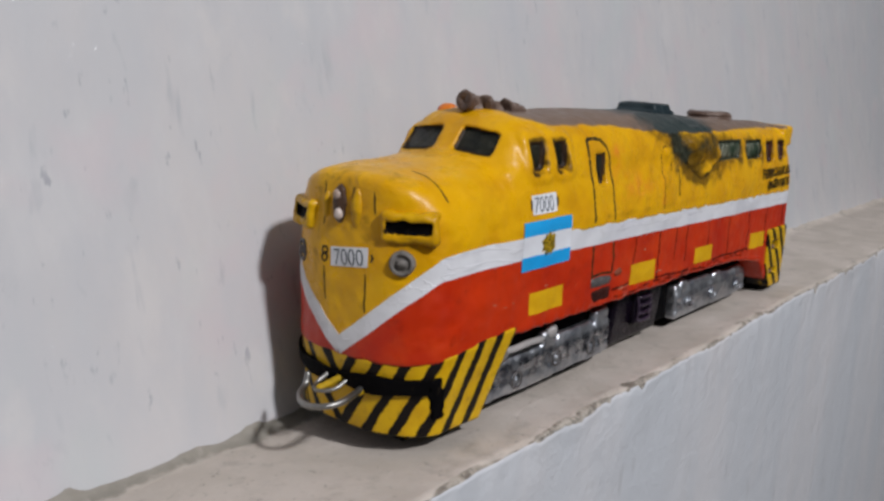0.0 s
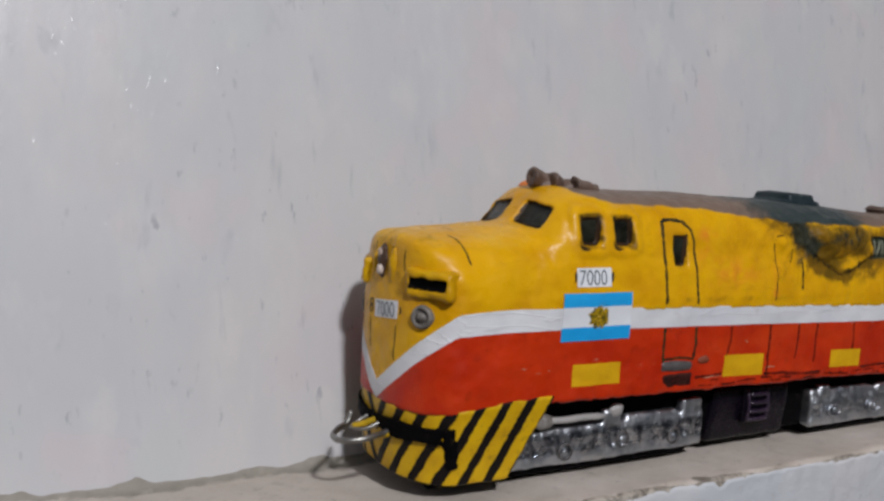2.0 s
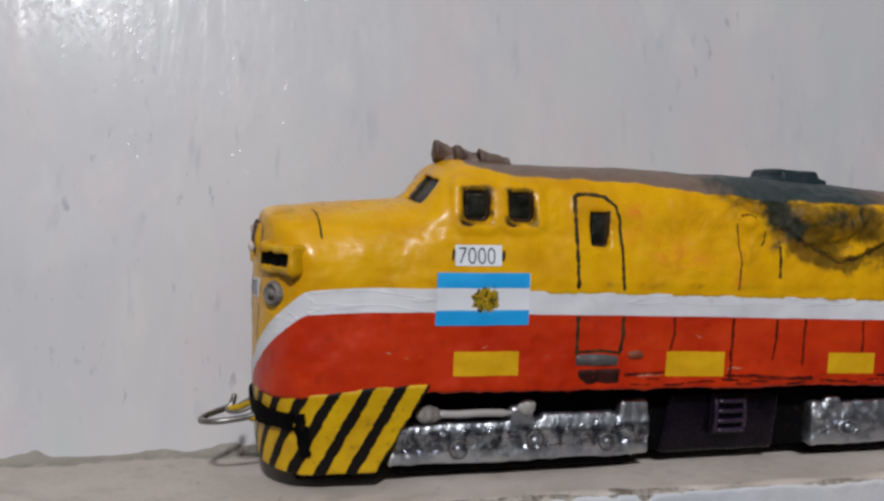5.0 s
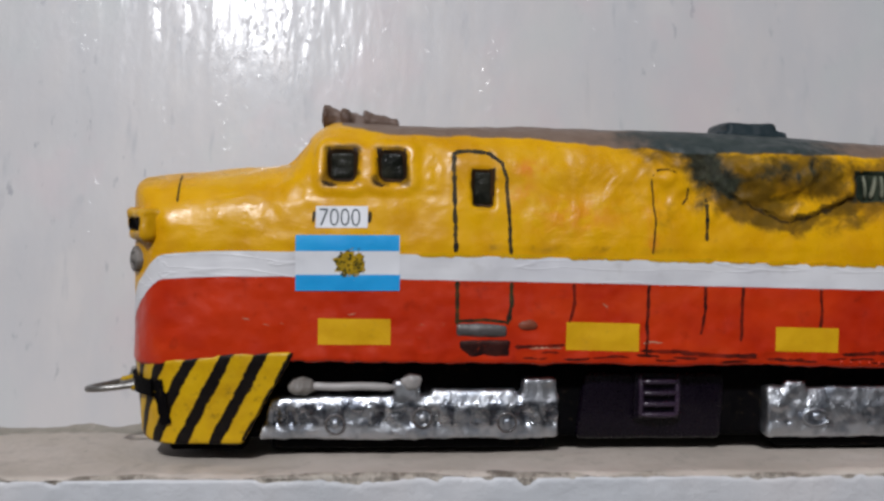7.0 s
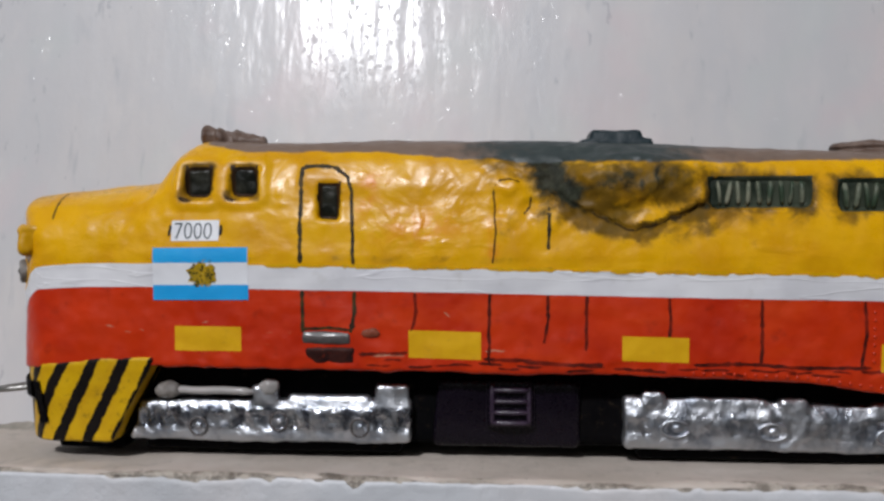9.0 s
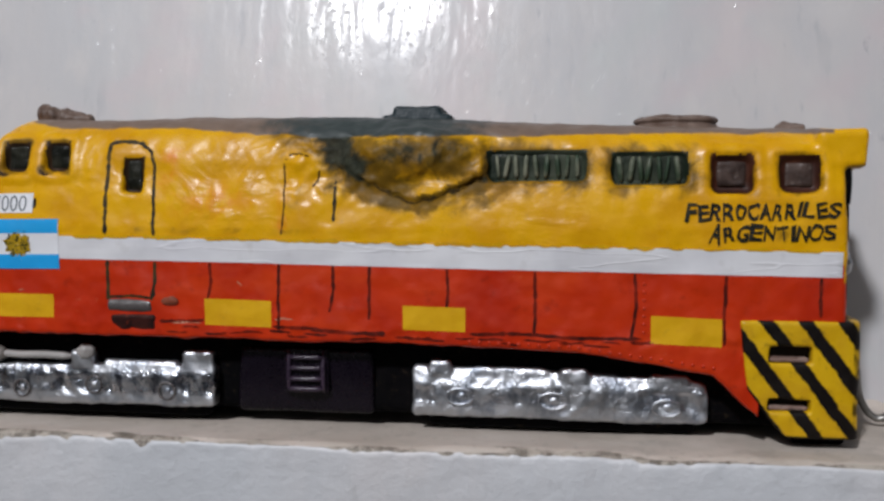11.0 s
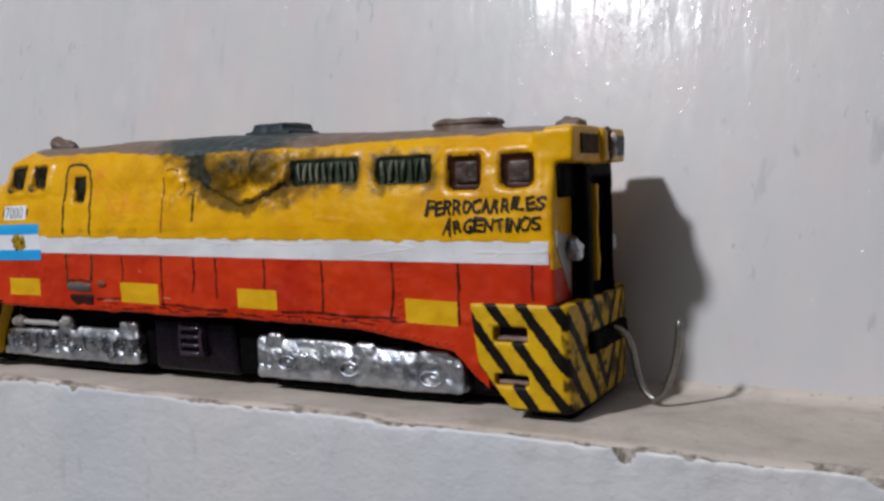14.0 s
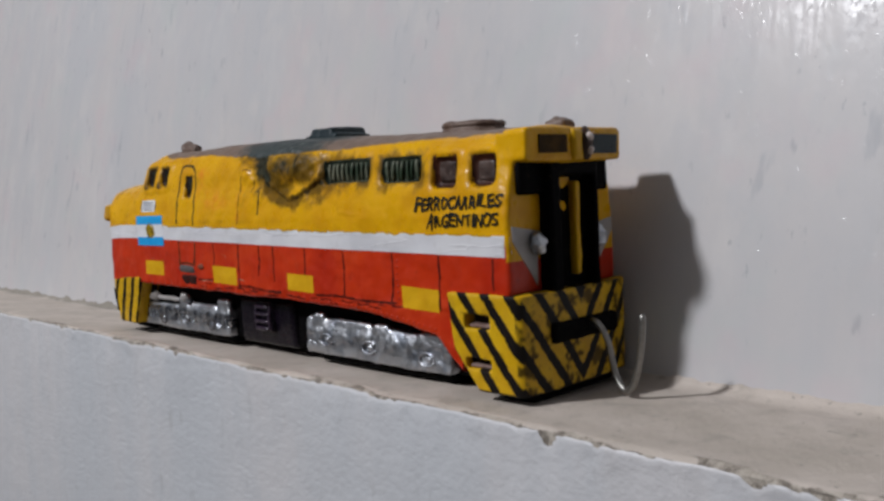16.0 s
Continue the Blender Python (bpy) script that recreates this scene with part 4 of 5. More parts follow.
def sun():
    """A ragged ochre sun disc, with dark flecks drawn over it."""
    rows = []
    for r in (0.02, 0.25, 0.5, 0.75, 1.0):
        rows.append([(59.4 + 3.9 * r * math.cos(a) * (1 + 0.6 * r * noise.noise(Vector((math.cos(a) * 3, math.sin(a) * 3, 1)))), -20,
                      54.8 + 3.6 * r * math.sin(a) * (1 + 0.6 * r * noise.noise(Vector((math.cos(a) * 3, math.sin(a) * 3, 5))))) for a in np.linspace(0, 2 * math.pi, 25)])
    decal("sun", rows, (0, 1, 0), SUN_YELLOW, flag, "ochre sun", 0.225)
    for i in range(52):
        a, r = random.uniform(0, 6.28), random.uniform(0.4, 4.0)
        x, z = 59.4 + r * math.cos(a), 54.8 + r * 0.95 * math.sin(a)
        d = random.uniform(0.4, 1.0)
        stroke("sun_ray", [(x, z), (x + d * math.cos(a + 0.5), z + d * math.sin(a + 0.5))], random.uniform(0.35, 0.95), SUN_INK, flag, lift=0.25)


sun()


def lettering(name, text, height, width, place, turn, material, parent, lift=0.16, label="dark printed digits", bold=-0.012, wobble=0.0):
    """Built-in font turned into a thin mesh; place in mm, turn as a 3x3 matrix of its axes."""
    curve = bpy.data.curves.new(name, "FONT")
    curve.body, curve.size, curve.align_x, curve.align_y, curve.extrude = text, 1.0, "CENTER", "CENTER", 0.01
    curve.offset = bold
    tmp = bpy.data.objects.new(name, curve)
    scene.collection.objects.link(tmp)
    me = bpy.data.meshes.new_from_object(tmp.evaluated_get(bpy.context.evaluated_depsgraph_get()))
    bpy.data.objects.remove(tmp)
    co = np.array([v.co[:] for v in me.vertices])
    co[:, 0] = (co[:, 0] - co[:, 0].min()) / np.ptp(co[:, 0]) - 0.5
    co[:, 1] = (co[:, 1] - co[:, 1].min()) / np.ptp(co[:, 1]) - 0.5
    ax = np.array(turn, dtype=float)
    pts = np.array(place) + co[:, :1] * width * ax[0] + co[:, 1:2] * height * ax[1] + co[:, 2:] * 4 * ax[2]
    out = Vector(turn[2])
    if wobble:
        pts += wobble * np.array([noise.noise_vector(Vector(p) / 1.6) * Vector((1, 0, 1)) for p in pts])
    for v, p, d in zip(me.vertices, pts, co[:, 2]):
        spot, _ = land(SKIN, Vector(p) + out * 15, -out)
        v.co = (spot + out * (lift + 3 * d) - BASE) * 0.001
    me.materials.clear()
    me.materials.append(material)
    return part(name, me, parent, label)


hit, _ = land(SKIN, (57, -20, 67), (0, 1, 0))
plate = side_sheet("number_plate", 50.2, 64.0, 64.1, 69.9, STICKER, loco, "white number sticker with dark digits", slope=0.15, lift=0.12)
lettering("digits", "7000", 4.6, 10.8, (56.6, hit.y - 0.38, 67.0), ((1, 0, 0), (0, 0.02, 1), (0, -1, 0)), INK, plate)
for x in (49.6, 64.4):
    stroke("ink_mark", [(x, 65.6), (x + 0.2, 68.6)], 0.9, MARKER, loco, lift=0.15)

for x0, x1, z0, z1, slope in ((51.0, 70.4, 32.9, 39.9, -0.1), (118.2, 138.4, 31.6, 39.3, -0.4), (177, 194.8, 31.4, 38.2, -0.3), (245.4, 264.0, 29.0, 36.6, -0.6)):
    side_sheet("yellow_label", x0, x1, z0, z1, LABEL, loco, "plain yellow paper label", slope=slope, lift=0.05)

# ---- windows of the near and far sides ----
for x0, x1, z0, z1 in SIDE_WINDOWS:
    for far in (False, True):
        skin = 27.3 - float(half_width(np.array((z0 + z1) / 2)))
        deep = skin + (2.0 if (x0, x1) != (92, 98.2) else 1.5)
        lo, hi = (deep - 0.2, deep + 1.2) if not far else (55 - deep - 1.2, 55 - deep + 0.2)
        rim, pane, say = (0.8, GLAZE, "dark glossy window") if x0 < 200 else (1.7, REAR_GLAZE, "smeared grey-brown window")
        rounded_box("window_pane", (x0 + rim, lo, z0 + rim), (x1 - rim, hi, z1 - rim), 0.5, pane, loco, say, 0.45, ((3, 0.35),))
for x0, x1, z0, z1 in GRILLES:
    skin = 27.3 - float(half_width(np.array((z0 + z1) / 2)))
    grille = rounded_box("side_grille", (x0 + 0.4, skin + 1.9, z0 + 0.4), (x1 - 0.4, skin + 3.0, z1 - 0.4), 0.3, GRILLE, loco, "dark green louvred air intake", 0.6, ())
    count = round((x1 - x0) / 3.0)
    for i in range(count):
        cx = x0 + 1.4 + (x1 - x0 - 2.8) * (i + 0.5) / count
        lean = (0.45 if i % 2 else -0.35) * random.uniform(0.1, 1.4)
        cx += random.uniform(-0.35, 0.35)
        tube("slat", [(cx - lean, skin + 1.6, z0 + 1.0), (cx, skin + 1.1, (z0 + z1) / 2), (cx + lean, skin + 1.6, z1 - 1.0)], random.uniform(0.45, 0.85), SLAT, grille, sides=7, per=3)
for s in (-1, 1):
    rows = []
    for j in range(6):
        row = []
        for i in range(14):
            wy = (3.0 + 12.2 * i / 13) if s < 0 else (5.6 + 14.0 * i / 13)
            t = (wy - 2.6) / 16.0
            row.append((20, YC + s * wy, 82.4 - 1.6 * t + (5.8 - 0.3 * t) * j / 5))
        rows.append(row)
    decal("windshield", rows, (1, 0, 0), GLAZE, loco, "dark glossy windscreen", 0.15)

for pts in ([(51.6, 76.6), (53.4, 75.7), (55.4, 75.6)], [(65.4, 77.2), (66.6, 75.9), (68.6, 75.7)]):
    stroke("paint_smear", pts, 1.1, CRACK, loco, taper=0.7)
# ---- marker-pen door outline and panel joints ----
door = stroke("door_outline", [(87.6, 58), (87.4, 70), (87.2, 84.6), (88.5, 85.3), (94, 85.5), (98.0, 84.4)], 1.15, MARKER, loco)
stroke("door_line", [(97.0, 84.6), (100.6, 82.2), (101.6, 78), (102.2, 68), (102.6, 57.5)], 1.0, MARKER, door)
stroke("door_line", [(88.0, 39.4), (95, 39.7), (102.2, 39.3)], 0.8, MARKER, door)
stroke("door_line", [(88.2, 50.2), (88.3, 38.5)], 1.15, MARKER, door)
stroke("door_line", [(103.0, 50), (103.2, 44), (101.8, 38.6)], 1.15, MARKER, door)
for x, top, low in ((120, 49.8, 38.9), (140.8, 49.6, 30.5), (156.8, 49.6, 36), (167.4, 49.4, 34), (189.6, 49, 38), (214, 48.6, 30.6), (241, 48, 30), (265, 47.8, 29), (289, 47.4, 37)):
    stroke("panel_joint", [(x, top), (x + random.uniform(-0.5, 0.5), (top + low) / 2), (x - random.uniform(0, 1.2), low)], 0.9, JOINT, loco)
for pts in ([(104, 32.4), (118, 32.8)], [(139, 31.4), (150, 31.2), (160, 30.2), (172, 30.2)], [(196, 30.6), (210, 30.9), (226, 30.0), (243, 30.2)], [(150, 30.8), (165, 30.0)]):
    stroke("panel_joint", pts, 1.0, JOINT, loco, taper=0.8)
for x0, x1, z0 in ((108, 117, 32.0), (139.5, 145, 33.6)):
    stroke("scratch", [(x0, z0), ((x0 + x1) / 2, z0 + 0.3), (x1, z0 + 0.1)], 0.5, SCUFF, loco, taper=0.8)
for x0, x1, z0, z1, wide in ((31, 33, 40.1, 39.6, 0.35), (36.5, 38, 38.4, 38.0, 0.5), (41, 42, 38.8, 38.4, 0.35), (59, 61, 41.0, 41.2, 0.3), (128.2, 129.6, 44.4, 43.4, 1.2)):
    stroke("scratch", [(x0, z0), (x1, z1)], wide, SCUFF, loco, taper=0.7)
stroke("panel_joint", [(157.2, 73.5), (156.9, 61.8)], 0.95, MARKER, loco)
stroke("panel_joint", [(141.8, 78.5), (142.4, 66), (141.6, 58)], 0.5, CRACK, loco)
stroke("crack", [(x, float(tear(x)) - 0.7) for x in np.arange(169, 199.6, 1.5)], 0.45, CRACK, loco)
stroke("crack", [(142.2, 79.5), (143.4, 80.8), (146.2, 81.4), (149, 80.6)], 0.5, CRACK, loco)
stroke("crack", [(152.2, 76.4), (151.8, 73.4), (150.2, 71.8)], 0.6, CRACK, loco)
slant = Vector((0, 0.8, -0.6))
stroke("nose_joint", [tuple(Vector(p) - slant * 30) for p in ((12.0, 14.5, 78.6), (12.6, 11.6, 77.4), (12.9, 9.0, 75.4), (13.2, 6.4, 72.4), (13.4, 4.6, 69.4))], 0.55, MARKER, loco, way=tuple(slant))


# two hand-painted words, letter by letter
def painted_word(text, x0, x1, z0, z1, big=1.0):
    """Uneven brush letters between x0 and x1; the feet run from z0 to z1, and the first one is taller."""
    widths = [0.45 if c == "I" else 1.0 for c in text]
    unit = (x1 - x0) / sum(widths)
    x = x0
    for i, c in enumerate(text):
        u = (x - x0) / (x1 - x0)
        tall = (5.3 if i == 0 else 4.3) * big + random.uniform(-0.35, 0.35)
        foot = z0 + (z1 - z0) * u + random.uniform(-0.3, 0.3) - (0.4 if i == 0 else 0.0)
        wide = unit * widths[i] * (0.62 if c == "I" else 0.92)
        spin = random.uniform(-0.16, 0.16)
        lettering("painted_letter", c, tall, wide, (x + unit * widths[i] / 2, 3.0, foot + tall / 2), ((math.cos(spin), 0, math.sin(spin)), (-math.sin(spin) + 0.08, 0, math.cos(spin)), (0, -1, 0)),
                  BRUSH_INK, loco, 0.35, "brush-painted black letter", 0.028, 0.55)
        x += unit * widths[i]


painted_word("FERROCARRILES", 254.0, 293.6, 62.2, 63.4)
painted_word("ARGENTINOS", 260.2, 292.4, 56.7, 57.3)

for i in range(26):
    x0 = 106 + i * 6.1 + random.uniform(-2, 2)
    z0 = 30.2 - 0.012 * (x0 - 106) + random.uniform(-1.2, 0.8)
    if not 244 < x0 < 266:
        stroke("grime_smear", [(x0, z0), (x0 + random.uniform(2, 4.5), z0 + random.uniform(-0.4, 0.4)), (x0 + random.uniform(5, 8), z0 + random.uniform(-0.5, 0.3))], random.uniform(0.35, 0.9), JOINT, loco, taper=0.85)

# ---- step under the door, rivets ----
blob("door_step", lambda x, y, z: smax(np.sqrt((y - 1.0) ** 2 + ((z - 37.0) * 1.05) ** 2) - 2.6, np.abs(x - 95) - 7.0, 0.8), (86, -3, 32), (104, 5, 41), 0.5, DARK_GREY, loco, "grey rolled step", ((4, 0.25),))
# bracket whose dark colour also carries the shade below the step
blob("step_bracket", lambda x, y, z: sdf_box(x, y + 0.12 * (z - 31), z, (88.6, -0.7, 29.2), (103.2, 4.5, 34.4), 1.0), (85, -4, 24), (107, 6, 38), 0.5, BRACKET, loco, "dark purple-brown bracket, its colour deepened for the shade under the step", ((5, 0.3), (2, 0.15)))
hit, _ = land(SKIN, (107, -20, 37.5), (0, 1, 0))
blob("scab", lambda x, y, z: np.sqrt(((x - 107.5) / 2.8) ** 2 + ((y - hit.y) / 0.8) ** 2 + ((z - 38.4) / 1.5) ** 2) * 1.2 - 1.2, (103, -3, 35), (112, 5, 42), 0.5, SCAB, loco, "red-brown paint scab", ((2, 0.3),))


def rivets():
    bm = bmesh.new()
    bmesh.ops.create_icosphere(bm, subdivisions=2, radius=0.00062)
    me = bpy.data.meshes.new("rivet")
    bm.to_mesh(me)
    bm.free()
    me.materials.append(RED)
    me.polygons.foreach_set("use_smooth", [True] * len(me.polygons))
    for i in range(25):
        x = 196 + i * 2.75
        z = float(lerp(x, [196, 225, 262], [28.4, 27.6, 22.8]))
        hit, _ = land(SKIN, (x, -20, z), (0, 1, 0))
        if hit is not None:
            ob = part("rivet", me, loco)
            ob.location = (hit + Vector((0, 0.25, 0)) - BASE) * 0.001
    for i in range(7):
        hit, _ = land(SKIN, (243.5, -20, 32 + i * 2.2), (0, 1, 0))
        ob = part("rivet", me, loco)
        ob.location = (hit + Vector((0, 0.3, 0)) - BASE) * 0.001


rivets()


# ---- pilots with hazard bands ----
def pilot_field(x, y, z):
    a = np.abs(y - YC)
    lean = np.maximum(31 - z, 0)
    front = nose_front(YC + (y - YC) * 1.02) - 0.4 + 0.16 * lean * 0.6
    d = smax(a - (28.5 - 0.10 * lean), front + 0.2 - x, 4.0)
    d = smax(d, smax(z - 30.6 + 3.4 * np.clip((28 - x) / 28, 0, 1) - 0.2 * np.sin(x / 5.0), 5.2 - z, 0.8), 0.8)
    return smax(d, x - (45.0 - 0.56 * lean), 0.8)


def front_pilot():
    v, f = nets(pilot_field, (-8, -4, 1), (50, 60, 35), 0.6)
    v = lumps(v, f, ((14, 0.35), (4, 0.12)))
    x, y, z = v.T
    a = np.abs(y - YC)
    arc = np.where(x < 10, a + np.clip(x + 2, 0, 12) * 0.55, a + 6.6 + (x - 10))
    band_u = (arc - 0.62 * z) / 8.9 + 0.48
    me = mesh_of("front_pilot", v, f, HAZARD, attrs={"band": band_u, "blackened": np.where(z < 5.6, 1.0, 0.0)})
    ob = part("front_pilot", me, loco, "front pilot with yellow and black slanting bands")
    return ob, BVHTree.FromPolygons(v.tolist(), f.tolist())


pilot, PILOT = front_pilot()


def rear_field(x, y, z):
    a = np.abs(y - YC)
    low = np.maximum(36 - z, 0)
    d = smax(a - (29.2 - 0.02 * low), np.maximum(268.4 + 0.12 * low, 268.4 + 0.8 * (low - 16)) - x, 0.8)
    d = smax(d, x - (301.2 - 0.0035 * np.maximum(a - 8, 0) ** 2 * 1.4), 3.0)
    d = smax(d, smax(z - 36, 4.4 - z, 0.8), 0.8)
    for z0, z1 in ((24.6, 29.2), (11.6, 15.0)):
        d = smax(d, -sdf_box(x, y, z, (276, -5, z0), (287, 3.6, z1), 0.5), 0.5)
    return d


def rear_pilot():
    v, f = nets(rear_field, (262, -3, 1), (306, 58, 39), 0.6)
    v = lumps(v, f, ((14, 0.3), (4, 0.12)))
    x, y, z = v.T
    s = np.where(x > 299, 300 + np.minimum(y, 55 - y) - 2, x)
    band_u = (s + 0.74 * z) / 9.8 + 0.43
    # patchy black on the rear face: heavy bands, plus its shade painted in
    rear_dark = np.array([min(1.0, max(0.0, -0.05 + 3.2 * noise.noise(Vector(p) / 5.0) + 1.6 * noise.noise(Vector(p) / 1.7))) if p[0] > 297.5 else 0.0 for p in v.tolist()]) * 0.85
    c = v[f].mean(1)
    hole = (c[:, 0] > 276) & (c[:, 0] < 287) & (c[:, 1] > 1.2) & (c[:, 1] < 4.2) & (((c[:, 2] > 24.4) & (c[:, 2] < 29.4)) | ((c[:, 2] > 11.4) & (c[:, 2] < 15.2)))
    me = mesh_of("rear_pilot", v, f, [HAZARD, WINDOW_REVEAL], slots=hole.astype(int), attrs={"band": band_u, "blackened": np.maximum(np.where(z < 5.0, 1.0, 0.0), rear_dark)})
    ob = part("rear_pilot", me, loco, "rear pilot box with yellow and black slanting bands")
    for z0 in (24.6, 11.6):
        rounded_box("foot_step", (276.4, 0.2, z0 + 0.1), (286.6, 3.4, z0 + 1.4), 0.4, RUSTY, ob, "worn rusty grey foot step", 0.4, ((2, 0.3),))
    return ob, BVHTree.FromPolygons(v.tolist(), f.tolist())


rear, REAR = rear_pilot()


# black bumper strip round the front, bent down at its near end
def bumper():
    rows = []
    for i, a in enumerate(np.linspace(-0.86, 0.98, 48)):
        ang = a * 1.35
        way = Vector((math.cos(ang), math.sin(-ang), 0)).normalized()
        start = Vector((18, YC, 0)) - way * 70
        mid = 19.9 - 0.6 * math.cos(a * 2) + (0.6 if a < 0 else 1.2 * a)
        half = 1.75 - 0.35 * math.cos(a * 9) + 0.35 * a + 0.95 * min(1.0, max(0.0, -a * 2.2))
        rows.append([(start.x, start.y, mid + half * s, *way) for s in (-1, -0.4, 0.4, 1)])
    ob = decal("bumper_strip", rows, (1, 0, 0), BLACK, loco, "black strip across the front pilot", 1.3, PILOT)
    stroke("bumper_leg", [(8.4, -20, 23.0), (9.4, -20, 18.0), (10.8, -20, 11.0)], 3.2, BLACK, ob, lift=0.8, tree=PILOT)
    return ob


bumper()


# ---- couplers ----
loop = tube("coupler_loop", [(3, 20.0, 19.0), (-4, 18.4, 17.9), (-10, 17.2, 17.4), (-14.5, 18.6, 16.8), (-16.6, 22.5, 16.2), (-15.4, 28.0, 15.8), (-11.5, 32.6, 16.0), (-8.0, 34.4, 17.0), (-6.6, 35.0, 20.4)], 0.95, WIRE, loco, "bent steel wire coupling loop")
tube("paint_smear", [(1, 19.7, 18.4), (-3.4, 18.6, 17.3)], 1.15, SUN_YELLOW, loop)
tube("paint_smear", [(-2.5, 26, 20.0), (-5, 27.5, 18.6), (-9, 29, 17.4)], 1.0, SUN_YELLOW, loop)
tube("inner_wire", [(-1, 31, 20.5), (-6, 32, 17.6), (-9, 29, 17.0), (-6, 25, 17.6), (-1, 24, 20)], 0.6, WIRE, loop)
tube("coupler_hook", [(299, 32.5, 23.5), (303, 30.6, 24.4), (306.5, 30.2, 22.8), (308.4, 31.2, 18), (309.0, 32, 13), (310.2, 32, 8), (312.6, 31.4, 4.2), (315.4, 30.8, 3.0), (318.4, 30, 5.6), (321, 29, 12), (323.0, 28, 20), (323.9, 27.5, 28.6)], 1.1, WIRE, loco, "bent steel wire coupling hook")
rounded_box("coupler_bar", (298, 12, 19.4), (302.8, 46, 26), 1.2, BLACK, loco, "black bar", 0.6)

# ---- underframe, fuel tank, trucks ----
# plain black block, reaching low so the shaded gap stays dark
rounded_box("underframe", (26, 10.5, 4.5), (282, 45, 29), 1.0, BLACK, loco, "black underframe block that keeps the gap below the body dark", 1.4, ())
tank = blob("fuel_tank", lambda x, y, z: sdf_box(x, y, z, (125.5 - 0.09 * (24 - z), 7.6 + 0.10 * np.maximum(20 - z, 0), 4.0), (166.5, 48, 24), 1.8), (122, 3, -2), (171, 52, 27), 0.8, TANK, loco, "dark purple-black plastic fuel tank", ((12, 0.35),))
for x in (141.4, 151.8):
    tube("ladder_rail", [(x, 6.6, 23.5), (x, 5.6, 17), (x, 6.4, 11.2)], 0.7, LADDER, tank, sides=8, per=4)
for z in (21.6, 18.4, 15.2, 12.2):
    tube("ladder_rung", [(141.4, 5.6, z), (146.6, 5.2, z), (151.8, 5.6, z)], 0.75, LADDER, tank, sides=8, per=4)
rounded_box("tank_box", (139.6, 6.4, 10.6), (153.4, 9, 24), 0.6, TANK, tank, "", 0.6, ())
# black blocks standing in for the shade beneath the pilots
rounded_box("pilot_sole", (9, 12, 1.0), (30, 43, 6.4), 1.0, BLACK, loco, "black block filling the shaded gap under the pilot", 0.8, ())
rounded_box("pilot_sole", (284, 6, 1.2), (298, 49, 6), 1.0, BLACK, loco, "black block filling the shaded gap under the pilot", 0.8, ())


def ball(name, c, r, material, parent, label="", squash=(1, 1, 1), bumps=((3, 0.5),)):
    lo, hi = [a - r * s - 1.5 for a, s in zip(c, squash)], [a + r * s + 1.5 for a, s in zip(c, squash)]
    return blob(name, lambda x, y, z: (np.sqrt(((x - c[0]) / squash[0]) ** 2 + ((y - c[1]) / squash[1]) ** 2 + ((z - c[2]) / squash[2]) ** 2) - r) * min(squash), lo, hi, 0.6, material, parent, label, bumps)


